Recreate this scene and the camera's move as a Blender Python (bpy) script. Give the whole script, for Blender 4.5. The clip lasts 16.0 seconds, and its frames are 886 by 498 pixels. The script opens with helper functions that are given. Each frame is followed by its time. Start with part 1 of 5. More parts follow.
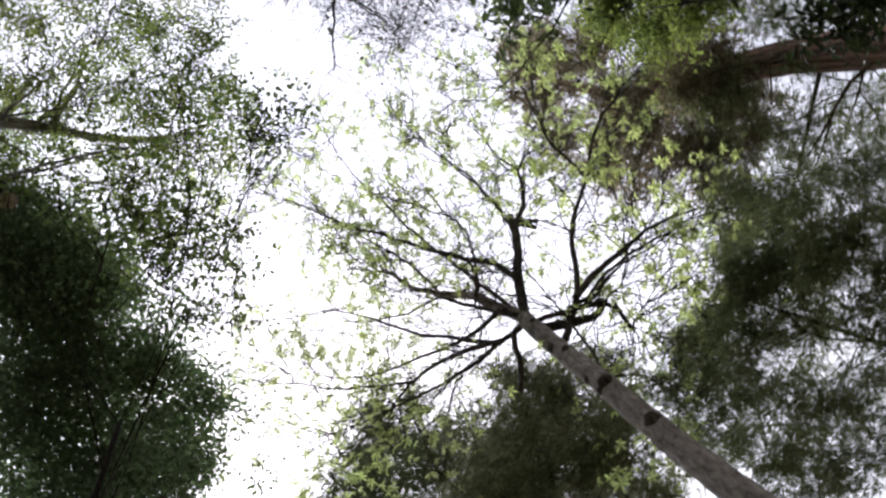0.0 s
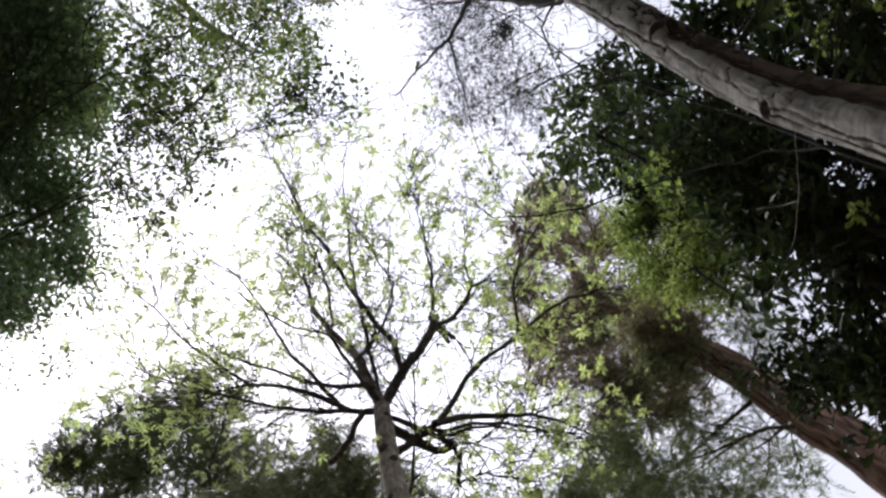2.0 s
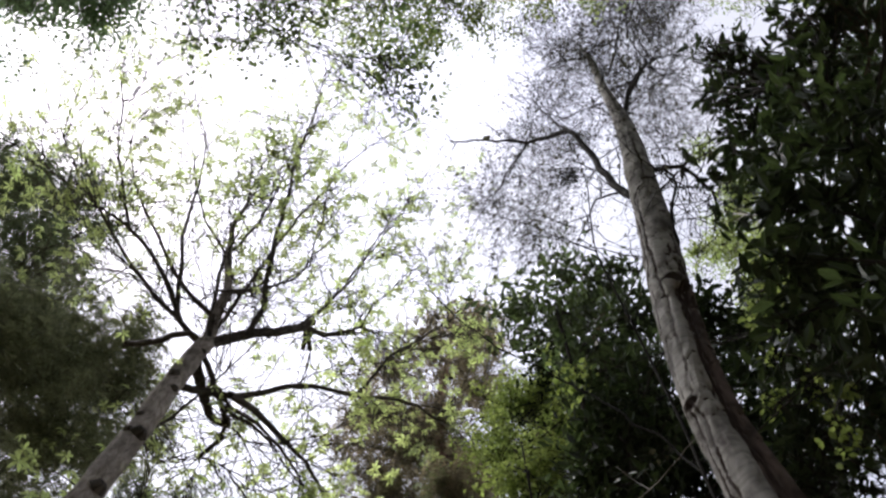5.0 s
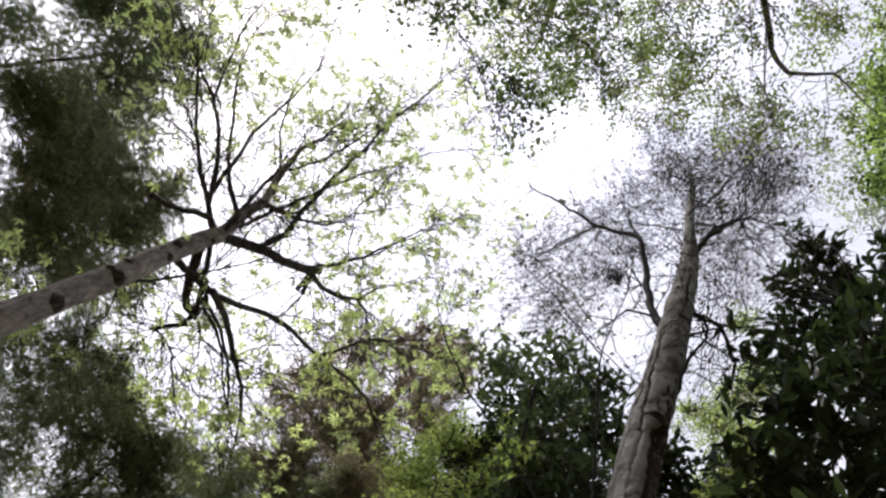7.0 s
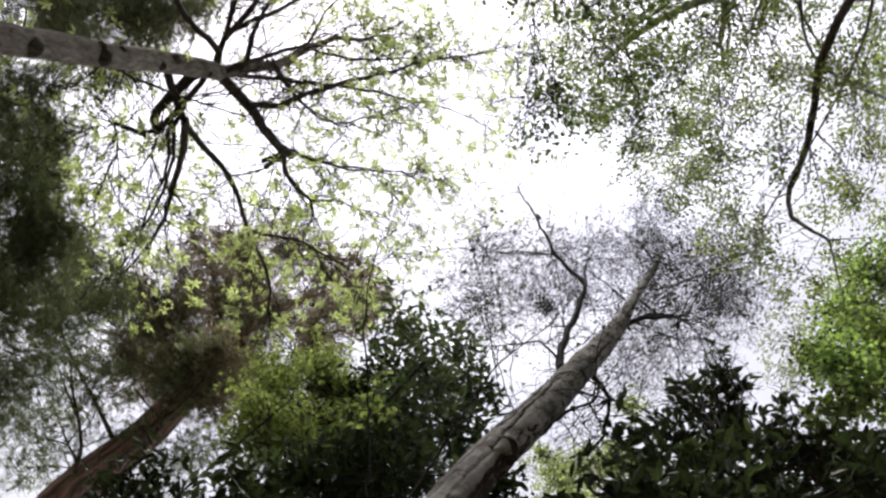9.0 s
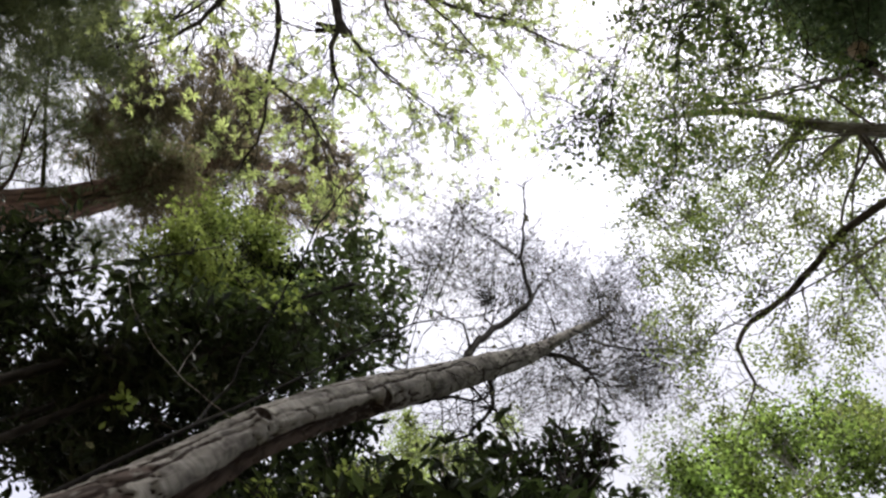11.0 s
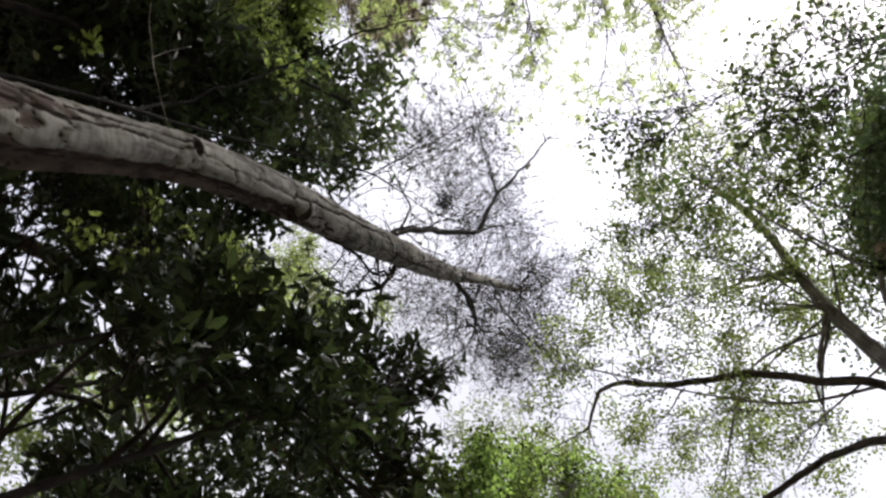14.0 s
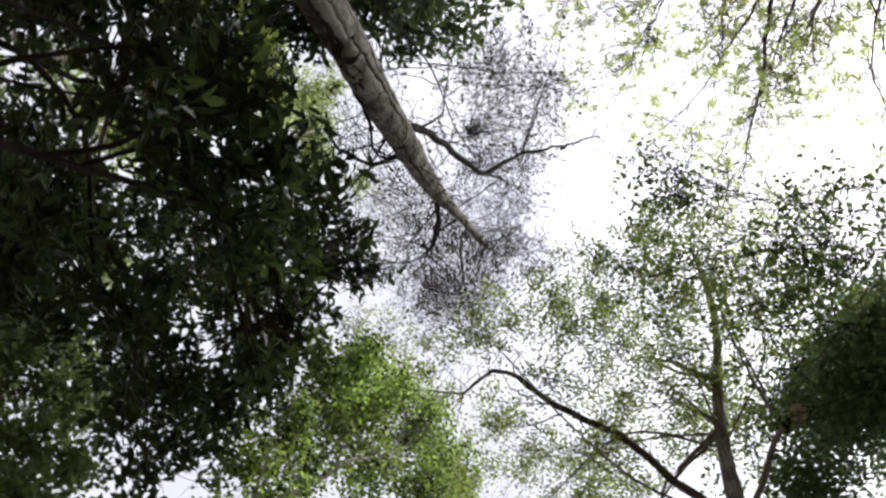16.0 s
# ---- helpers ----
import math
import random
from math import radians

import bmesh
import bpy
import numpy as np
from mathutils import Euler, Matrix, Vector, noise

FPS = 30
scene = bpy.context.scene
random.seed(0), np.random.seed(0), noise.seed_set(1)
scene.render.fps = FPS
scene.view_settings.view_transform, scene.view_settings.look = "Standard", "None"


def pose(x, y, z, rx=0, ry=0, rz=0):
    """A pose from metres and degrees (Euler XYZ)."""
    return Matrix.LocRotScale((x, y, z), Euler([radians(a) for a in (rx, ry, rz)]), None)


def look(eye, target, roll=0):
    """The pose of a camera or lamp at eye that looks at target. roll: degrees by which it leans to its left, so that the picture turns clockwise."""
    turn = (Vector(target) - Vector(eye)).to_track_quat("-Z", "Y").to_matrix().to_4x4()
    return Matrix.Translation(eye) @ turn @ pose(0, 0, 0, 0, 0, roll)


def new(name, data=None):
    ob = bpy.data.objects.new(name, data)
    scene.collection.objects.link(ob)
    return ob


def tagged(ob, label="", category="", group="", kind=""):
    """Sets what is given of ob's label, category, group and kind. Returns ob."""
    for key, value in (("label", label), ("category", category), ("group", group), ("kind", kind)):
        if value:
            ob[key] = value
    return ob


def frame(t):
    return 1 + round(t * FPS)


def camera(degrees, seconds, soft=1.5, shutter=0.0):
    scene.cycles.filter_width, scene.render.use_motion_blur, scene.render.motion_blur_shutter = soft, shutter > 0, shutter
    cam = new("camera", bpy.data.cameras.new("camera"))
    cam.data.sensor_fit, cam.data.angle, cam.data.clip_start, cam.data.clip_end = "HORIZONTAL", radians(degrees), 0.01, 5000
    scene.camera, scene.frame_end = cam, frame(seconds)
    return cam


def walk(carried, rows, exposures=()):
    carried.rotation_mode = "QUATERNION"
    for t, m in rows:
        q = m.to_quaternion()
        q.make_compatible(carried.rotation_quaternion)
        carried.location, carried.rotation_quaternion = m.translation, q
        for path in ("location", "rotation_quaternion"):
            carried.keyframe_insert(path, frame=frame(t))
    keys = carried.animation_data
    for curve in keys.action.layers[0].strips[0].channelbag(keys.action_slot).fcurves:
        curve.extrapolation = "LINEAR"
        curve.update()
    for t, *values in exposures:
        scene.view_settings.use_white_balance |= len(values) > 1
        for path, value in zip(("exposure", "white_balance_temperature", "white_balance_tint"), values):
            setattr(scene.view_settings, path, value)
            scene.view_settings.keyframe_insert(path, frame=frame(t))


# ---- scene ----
from mathutils import Quaternion

cam = camera(62.28, 16.0, soft=2.4, shutter=0.25)
# seconds, the turn of the camera as a quaternion, and its place: it turns nearly on the spot
TURNS = """
0.000 0.18512 0.84766 0.48091 -0.12619 0.009 -0.092 1.639
0.500 0.18501 0.89628 0.38638 -0.11470 0.012 -0.119 1.650
1.000 0.19360 0.92905 0.29486 -0.11155 0.014 -0.138 1.658
1.500 0.19224 0.94721 0.22968 -0.11436 0.015 -0.156 1.666
2.000 0.19476 0.96309 0.14788 -0.11250 0.015 -0.156 1.666
2.500 0.19112 0.97340 0.07269 -0.10338 0.015 -0.147 1.662
3.000 0.18953 0.97709 0.01713 -0.09532 0.012 -0.124 1.652
3.500 0.19309 0.97686 -0.03717 -0.08415 0.010 -0.096 1.641
4.000 0.19324 0.97147 -0.10668 -0.08676 0.007 -0.069 1.629
4.200 0.19218 0.96782 -0.13893 -0.08415 0.006 -0.060 1.625
4.725 0.18888 0.95368 -0.22141 -0.07616 0.004 -0.041 1.617
5.250 0.18442 0.93209 -0.30659 -0.05662 0.002 -0.023 1.610
5.775 0.18126 0.90521 -0.38296 -0.03278 0.001 -0.007 1.603
6.300 0.18271 0.87887 -0.44053 -0.01221 0.000 0.000 1.600
6.500 0.18484 0.87014 -0.45678 -0.00680 0.000 0.000 1.600
7.000 0.19073 0.84420 -0.50092 0.00626 0.000 0.000 1.600
7.500 0.19296 0.81400 -0.54783 0.00793 0.000 0.000 1.600
8.000 0.19294 0.77719 -0.59880 0.01369 0.000 0.000 1.600
8.500 0.19435 0.73318 -0.65151 0.01441 0.000 0.000 1.600
9.000 0.19111 0.68230 -0.70546 0.01635 0.000 0.000 1.600
9.200 0.19296 0.65767 -0.72793 0.01876 0.000 0.000 1.600
9.725 0.19108 0.59939 -0.77695 0.02395 0.000 0.000 1.600
10.250 0.18973 0.54296 -0.81749 0.03006 0.000 0.000 1.600
10.775 0.18816 0.48708 -0.85221 0.03309 0.000 0.000 1.600
11.300 0.18527 0.42997 -0.88315 0.02921 0.000 0.000 1.600
11.500 0.18099 0.40692 -0.89485 0.03006 0.000 0.000 1.600
12.000 0.17494 0.34985 -0.92014 0.01880 0.000 0.000 1.600
12.500 0.17203 0.29220 -0.94060 0.01730 0.000 0.000 1.600
13.000 0.16803 0.24135 -0.95549 0.02346 0.000 0.000 1.600
13.500 0.16968 0.18843 -0.96701 0.02445 0.000 0.000 1.600
14.000 0.17604 0.12467 -0.97627 0.01913 0.000 0.000 1.600
14.500 0.18022 0.04824 -0.98225 0.01943 0.000 0.000 1.600
15.000 0.17733 -0.02182 -0.98380 0.01493 0.000 0.000 1.600
15.500 0.16868 -0.09092 -0.98134 0.01556 0.000 0.000 1.600
16.000 0.15456 -0.17831 -0.97161 0.01702 0.000 0.000 1.600
"""
rows = []
for line in TURNS.strip().splitlines():
    t, w, x, y, z, *eye = (float(v) for v in line.split())
    rows.append((t, Matrix.Translation(eye) @ Quaternion((w, x, y, z)).to_matrix().to_4x4()))
walk(cam, rows, exposures=[(0.0, 0.84, 6250, 14), (4.2, 0.86, 6250, 14), (8.0, 0.93, 6450, 14), (11.5, 0.97, 6550, 12), (16.0, 0.96, 6550, 12)])

# ---- light: bright overcast, the sun behind thin cloud ----
SUN_AZ, SUN_EL = radians(-33), radians(64)
world = bpy.data.worlds.new("overcast_sky")
scene.world = world
world.use_nodes = True
wn, wl = world.node_tree.nodes, world.node_tree.links
wn.clear()
sky = wn.new("ShaderNodeTexSky")
sky.sky_type, sky.sun_disc = "NISHITA", False
sky.sun_elevation, sky.sun_rotation = SUN_EL, SUN_AZ
sky.air_density, sky.dust_density = 1.0, 4.0
coord = wn.new("ShaderNodeTexCoord")
cloud = wn.new("ShaderNodeTexNoise")
cloud.inputs["Scale"].default_value, cloud.inputs["Detail"].default_value = 1.6, 4.0
cloud_ramp = wn.new("ShaderNodeValToRGB")
cloud_ramp.color_ramp.elements[0].position, cloud_ramp.color_ramp.elements[0].color = 0.25, (0.80, 0.82, 0.98, 1)
cloud_ramp.color_ramp.elements[1].position, cloud_ramp.color_ramp.elements[1].color = 0.65, (0.97, 0.97, 1.0, 1)
gain = wn.new("ShaderNodeVectorMath")
gain.operation = "SCALE"
gain.inputs["Scale"].default_value = 13.0
# the veiled sun brightens the cloud round it
toward = wn.new("ShaderNodeVectorMath")
toward.operation = "DOT_PRODUCT"
toward.inputs[1].default_value = (math.sin(SUN_AZ) * math.cos(SUN_EL), math.cos(SUN_AZ) * math.cos(SUN_EL), math.sin(SUN_EL))
glow = wn.new("ShaderNodeMapRange")
glow.interpolation_type = "SMOOTHSTEP"
glow.inputs["From Min"].default_value, glow.inputs["From Max"].default_value = 0.70, 0.98
glow.inputs["To Min"].default_value, glow.inputs["To Max"].default_value = 5.9, 12.5
wl.new(coord.outputs["Generated"], toward.inputs[0])
wl.new(toward.outputs["Value"], glow.inputs["Value"])
wl.new(glow.outputs[0], gain.inputs["Scale"])
mix = wn.new("ShaderNodeMix")
mix.data_type = "RGBA"
mix.inputs["Factor"].default_value = 0.85
back = wn.new("ShaderNodeBackground")
back.inputs["Strength"].default_value = 0.1
wout = wn.new("ShaderNodeOutputWorld")
wl.new(coord.outputs["Generated"], cloud.inputs["Vector"])
wl.new(cloud.outputs["Fac"], cloud_ramp.inputs["Fac"])
wl.new(cloud_ramp.outputs["Color"], gain.inputs[0])
wl.new(sky.outputs["Color"], mix.inputs["A"])
wl.new(gain.outputs["Vector"], mix.inputs["B"])
wl.new(mix.outputs["Result"], back.inputs["Color"])
wl.new(back.outputs["Background"], wout.inputs["Surface"])
sun = new("sun", bpy.data.lights.new("sun", "SUN"))
sun.data.energy, sun.data.angle, sun.data.color = 2.8, radians(12), (1.0, 0.96, 0.9)
sun_way = Vector((math.sin(SUN_AZ) * math.cos(SUN_EL), math.cos(SUN_AZ) * math.cos(SUN_EL), math.sin(SUN_EL)))
sun.matrix_world = look(sun_way * 60, (0, 0, 0))


# ---- materials ----
def material(name):
    m = bpy.data.materials.new(name)
    m.use_nodes = True
    m.node_tree.nodes.clear()
    return m, m.node_tree.nodes, m.node_tree.links


def leaf_material(name, face, glow, rough=0.5, through_share=0.45, vary=0.25, gloss=0.3):
    """Thin leaf: a reflecting face and light that comes through; every leaf a little different."""
    m, n, l = material(name)
    geo = n.new("ShaderNodeNewGeometry")
    info = n.new("ShaderNodeObjectInfo")
    add = n.new("ShaderNodeMath")
    add.operation = "ADD"
    frac = n.new("ShaderNodeMath")
    frac.operation = "FRACT"
    l.new(geo.outputs["Random Per Island"], add.inputs[0])
    l.new(info.outputs["Random"], add.inputs[1])
    l.new(add.outputs[0], frac.inputs[0])
    tex = n.new("ShaderNodeTexNoise")
    tex.inputs["Scale"].default_value, tex.inputs["Detail"].default_value = 0.9, 3.0
    place = n.new("ShaderNodeTexCoord")
    l.new(place.outputs["Object"], tex.inputs["Vector"])
    vein = n.new("ShaderNodeTexNoise")
    vein.inputs["Scale"].default_value = 45.0
    l.new(place.outputs["Object"], vein.inputs["Vector"])
    value = n.new("ShaderNodeMapRange")
    value.inputs["To Min"].default_value, value.inputs["To Max"].default_value = 1 - vary * 1.6, 1 + vary * 1.6
    l.new(frac.outputs[0], value.inputs["Value"])
    value_2 = n.new("ShaderNodeMapRange")
    value_2.inputs["From Min"].default_value, value_2.inputs["From Max"].default_value = 0.3, 0.7
    value_2.inputs["To Min"].default_value, value_2.inputs["To Max"].default_value = 0.7, 1.3
    l.new(tex.outputs["Fac"], value_2.inputs["Value"])
    both = n.new("ShaderNodeMath")
    both.operation = "MULTIPLY"
    l.new(value.outputs[0], both.inputs[0])
    l.new(value_2.outputs[0], both.inputs[1])
    speck = n.new("ShaderNodeMapRange")
    speck.inputs["To Min"].default_value, speck.inputs["To Max"].default_value = 0.75, 1.25
    l.new(vein.outputs["Fac"], speck.inputs["Value"])
    last = n.new("ShaderNodeMath")
    last.operation = "MULTIPLY"
    l.new(both.outputs[0], last.inputs[0])
    l.new(speck.outputs[0], last.inputs[1])
    hue = n.new("ShaderNodeMapRange")
    hue.inputs["To Min"].default_value, hue.inputs["To Max"].default_value = 0.47, 0.525
    l.new(tex.outputs["Fac"], hue.inputs["Value"])
    cols = []
    for c in (face, glow):
        h = n.new("ShaderNodeHueSaturation")
        h.inputs["Color"].default_value = (*c, 1)
        l.new(last.outputs[0], h.inputs["Value"])
        l.new(hue.outputs[0], h.inputs["Hue"])
        cols.append(h)
    bsdf = n.new("ShaderNodeBsdfPrincipled")
    bsdf.inputs["Roughness"].default_value = rough
    bsdf.inputs["Specular IOR Level"].default_value = gloss
    l.new(cols[0].outputs[0], bsdf.inputs["Base Color"])
    lucent = n.new("ShaderNodeBsdfTranslucent")
    l.new(cols[1].outputs[0], lucent.inputs["Color"])
    share = n.new("ShaderNodeMixShader")
    share.inputs[0].default_value = through_share
    out = n.new("ShaderNodeOutputMaterial")
    l.new(bsdf.outputs[0], share.inputs[1])
    l.new(lucent.outputs[0], share.inputs[2])
    l.new(share.outputs[0], out.inputs["Surface"])
    return m


def bark_material(name, pale, dark, along=3.0, around=9.0, rough=0.9, low=0.38, high=0.62, moss=0.0, bump=0.6, bands=0.0, cracks=0.0):
    """Bark on the trunk's own grid: u metres round it, v metres along it."""
    m, n, l = material(name)
    uv = n.new("ShaderNodeUVMap")
    uv.uv_map = "UVMap"
    scale = n.new("ShaderNodeMapping")
    scale.inputs["Scale"].default_value = (around, along, 1)
    l.new(uv.outputs[0], scale.inputs["Vector"])
    tex = n.new("ShaderNodeTexNoise")
    tex.inputs["Scale"].default_value, tex.inputs["Detail"].default_value, tex.inputs["Distortion"].default_value = 1.0, 8.0, 0.6
    l.new(scale.outputs[0], tex.inputs["Vector"])
    ramp = n.new("ShaderNodeValToRGB")
    ramp.color_ramp.elements[0].position, ramp.color_ramp.elements[0].color = low, (*dark, 1)
    ramp.color_ramp.elements[1].position, ramp.color_ramp.elements[1].color = high, (*pale, 1)
    l.new(tex.outputs["Fac"], ramp.inputs["Fac"])
    place = n.new("ShaderNodeTexCoord")
    blot = n.new("ShaderNodeTexNoise")
    blot.inputs["Scale"].default_value, blot.inputs["Detail"].default_value = 2.3, 5.0
    l.new(place.outputs["Object"], blot.inputs["Vector"])
    stain = n.new("ShaderNodeMapRange")
    stain.inputs["From Min"].default_value, stain.inputs["From Max"].default_value = 0.3, 0.7
    stain.inputs["To Min"].default_value, stain.inputs["To Max"].default_value = 0.6, 1.25
    l.new(blot.outputs["Fac"], stain.inputs["Value"])
    tone = n.new("ShaderNodeHueSaturation")
    l.new(ramp.outputs["Color"], tone.inputs["Color"])
    l.new(stain.outputs[0], tone.inputs["Value"])
    colour = tone.outputs[0]
    height = tex.outputs["Fac"]
    if bands:
        # fine dark lenticels that run round the stem, and long cracks that run up it
        ring = n.new("ShaderNodeMapping")
        ring.inputs["Scale"].default_value = (2.2, 26.0, 1)
        l.new(uv.outputs[0], ring.inputs["Vector"])
        lent = n.new("ShaderNodeTexNoise")
        lent.inputs["Scale"].default_value, lent.inputs["Detail"].default_value = 1.0, 5.0
        l.new(ring.outputs[0], lent.inputs["Vector"])
        fine = n.new("ShaderNodeMapRange")
        fine.inputs["From Min"].default_value, fine.inputs["From Max"].default_value = 0.34, 0.52
        fine.inputs["To Min"].default_value, fine.inputs["To Max"].default_value = 1 - bands, 1.0
        l.new(lent.outputs["Fac"], fine.inputs["Value"])
        step = n.new("ShaderNodeMix")
        step.data_type, step.blend_type = "RGBA", "MULTIPLY"
        step.inputs["Factor"].default_value = 1.0
        l.new(colour, step.inputs["A"])
        l.new(fine.outputs[0], step.inputs["B"])
        colour = step.outputs["Result"]
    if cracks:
        # brown for the painted shade up one side and rough bark at the foot
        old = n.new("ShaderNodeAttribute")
        old.attribute_name = "side_shade_and_old_bark"
        shade_and_rough_bark = n.new("ShaderNodeValToRGB")
        shade_and_rough_bark.color_ramp.elements[0].position, shade_and_rough_bark.color_ramp.elements[0].color = 0.36, (0.05, 0.036, 0.03, 1)
        shade_and_rough_bark.color_ramp.elements[1].position, shade_and_rough_bark.color_ramp.elements[1].color = 0.66, (0.17, 0.125, 0.108, 1)
        l.new(tex.outputs["Fac"], shade_and_rough_bark.inputs["Fac"])
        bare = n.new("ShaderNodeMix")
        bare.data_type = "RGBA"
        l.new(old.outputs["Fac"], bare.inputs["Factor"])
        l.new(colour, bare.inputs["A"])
        l.new(shade_and_rough_bark.outputs["Color"], bare.inputs["B"])
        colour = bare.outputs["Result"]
        # inner bark where the plates have split apart, and painted shade in the flute
        split = n.new("ShaderNodeAttribute")
        split.attribute_name = "split"
        fray = n.new("ShaderNodeMath")
        fray.operation = "MULTIPLY_ADD"
        fray.inputs[1].default_value = 0.9
        l.new(tex.outputs["Fac"], fray.inputs[0])
        l.new(split.outputs["Fac"], fray.inputs[2])
        open_up = n.new("ShaderNodeMapRange")
        open_up.inputs["From Min"].default_value, open_up.inputs["From Max"].default_value = 0.72, 0.98
        open_up.inputs["To Max"].default_value = cracks
        l.new(fray.outputs[0], open_up.inputs["Value"])
        dark_gap = n.new("ShaderNodeMix")
        dark_gap.data_type = "RGBA"
        l.new(open_up.outputs[0], dark_gap.inputs["Factor"])
        l.new(colour, dark_gap.inputs["A"])
        dark_gap.inputs["B"].default_value = (0.032, 0.020, 0.016, 1)
        colour = dark_gap.outputs["Result"]
    if moss:
        green = n.new("ShaderNodeMix")
        green.data_type = "RGBA"
        spread = n.new("ShaderNodeMapRange")
        spread.inputs["From Min"].default_value, spread.inputs["From Max"].default_value = 0.5, 0.75
        spread.inputs["To Max"].default_value = moss
        l.new(blot.outputs["Fac"], spread.inputs["Value"])
        l.new(spread.outputs[0], green.inputs["Factor"])
        l.new(colour, green.inputs["A"])
        green.inputs["B"].default_value = (0.07, 0.09, 0.03, 1)
        colour = green.outputs["Result"]
    relief = n.new("ShaderNodeBump")
    relief.inputs["Strength"].default_value, relief.inputs["Distance"].default_value = bump, 0.03
    l.new(height, relief.inputs["Height"])
    bsdf = n.new("ShaderNodeBsdfPrincipled")
    bsdf.inputs["Roughness"].default_value = rough
    bsdf.inputs["Specular IOR Level"].default_value = 0.2
    l.new(colour, bsdf.inputs["Base Color"])
    l.new(relief.outputs[0], bsdf.inputs["Normal"])
    out = n.new("ShaderNodeOutputMaterial")
    l.new(bsdf.outputs[0], out.inputs["Surface"])
    return m


CHESTNUT_BARK = bark_material("chestnut_bark", (0.47, 0.415, 0.375), (0.18, 0.152, 0.135), along=7, around=12, low=0.3, high=0.7)
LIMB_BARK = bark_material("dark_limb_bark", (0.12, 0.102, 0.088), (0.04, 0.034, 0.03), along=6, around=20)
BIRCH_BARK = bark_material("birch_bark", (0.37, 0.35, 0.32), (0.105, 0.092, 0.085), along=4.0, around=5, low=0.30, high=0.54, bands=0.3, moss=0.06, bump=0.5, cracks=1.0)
BIRCH_TWIG = bark_material("birch_twig", (0.058, 0.052, 0.047), (0.025, 0.022, 0.020), along=8, around=20)
RED_BARK = bark_material("redwood_bark", (0.34, 0.205, 0.155), (0.08, 0.05, 0.04), along=1.6, around=8, bump=1.0)
GREY_BARK = bark_material("grey_bark", (0.36, 0.335, 0.315), (0.14, 0.127, 0.12), along=4, around=12)
BROWN_BARK = bark_material("brown_bark", (0.14, 0.105, 0.075), (0.045, 0.035, 0.028), along=4, around=14, moss=0.3)
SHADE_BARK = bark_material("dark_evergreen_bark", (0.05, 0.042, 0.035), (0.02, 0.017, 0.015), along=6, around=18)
TWIG_BARK = bark_material("blackish_twig_bark", (0.026, 0.022, 0.018), (0.012, 0.01, 0.009), along=8, around=30)
CUT_WOOD = bark_material("cut_wood", (0.55, 0.46, 0.33), (0.36, 0.28, 0.2), along=14, around=14)
CHESTNUT_LEAF = leaf_material("young_chestnut_leaf", (0.26, 0.32, 0.12), (0.56, 0.66, 0.24), through_share=0.6)
ELM_LEAF = leaf_material("elm_leaf", (0.125, 0.155, 0.055), (0.29, 0.36, 0.10), through_share=0.5, vary=0.4)
ALDER_LEAF = leaf_material("alder_leaf", (0.075, 0.105, 0.04), (0.15, 0.22, 0.06), through_share=0.35)
OAK_LEAF = leaf_material("evergreen_oak_leaf", (0.095, 0.13, 0.075), (0.17, 0.255, 0.11), through_share=0.45, gloss=0.4)
LAUREL_LEAF = leaf_material("laurel_leaf", (0.058, 0.080, 0.045), (0.125, 0.185, 0.06), rough=0.3, through_share=0.35, gloss=0.65, vary=0.4)
MAGNOLIA_LEAF = leaf_material("magnolia_leaf", (0.040, 0.052, 0.032), (0.085, 0.13, 0.038), rough=0.38, through_share=0.2, gloss=0.22, vary=0.4)
# laurel leaves darkened: the thicket's deep shade is in this colour
SHADED_LAUREL_LEAF = leaf_material("shaded_laurel_leaf", (0.026, 0.035, 0.02), (0.055, 0.085, 0.025), rough=0.45, through_share=0.18, gloss=0.2, vary=0.4)
LIME_LEAF = leaf_material("lime_leaf", (0.18, 0.23, 0.065), (0.40, 0.50, 0.13), through_share=0.5)
MAPLE_LEAF = leaf_material("maple_leaf", (0.085, 0.122, 0.034), (0.20, 0.29, 0.065), through_share=0.5, vary=0.6)
HAZEL_LEAF = leaf_material("hazel_leaf", (0.085, 0.112, 0.05), (0.19, 0.26, 0.085), through_share=0.45)
ASH_LEAF = leaf_material("ash_leaf", (0.17, 0.20, 0.12), (0.34, 0.40, 0.22), through_share=0.45)
FAR_LEAF = leaf_material("pale_oak_leaf", (0.15, 0.19, 0.07), (0.33, 0.42, 0.13), through_share=0.5)
CYPRESS_NEEDLE = leaf_material("cypress_needle", (0.14, 0.15, 0.095), (0.22, 0.24, 0.12), through_share=0.4, rough=0.7)
CEDAR_NEEDLE = leaf_material("cedar_needle", (0.09, 0.11, 0.06), (0.13, 0.17, 0.07), through_share=0.35, rough=0.7)
REDWOOD_NEEDLE = leaf_material("redwood_needle", (0.175, 0.155, 0.105), (0.30, 0.255, 0.155), through_share=0.4, rough=0.7)
YEW_NEEDLE = leaf_material("yew_needle", (0.135, 0.162, 0.092), (0.24, 0.285, 0.125), through_share=0.35, rough=0.6)
BIRCH_BUD = leaf_material("birch_bud", (0.06, 0.055, 0.04), (0.1, 0.1, 0.05), through_share=0.3)


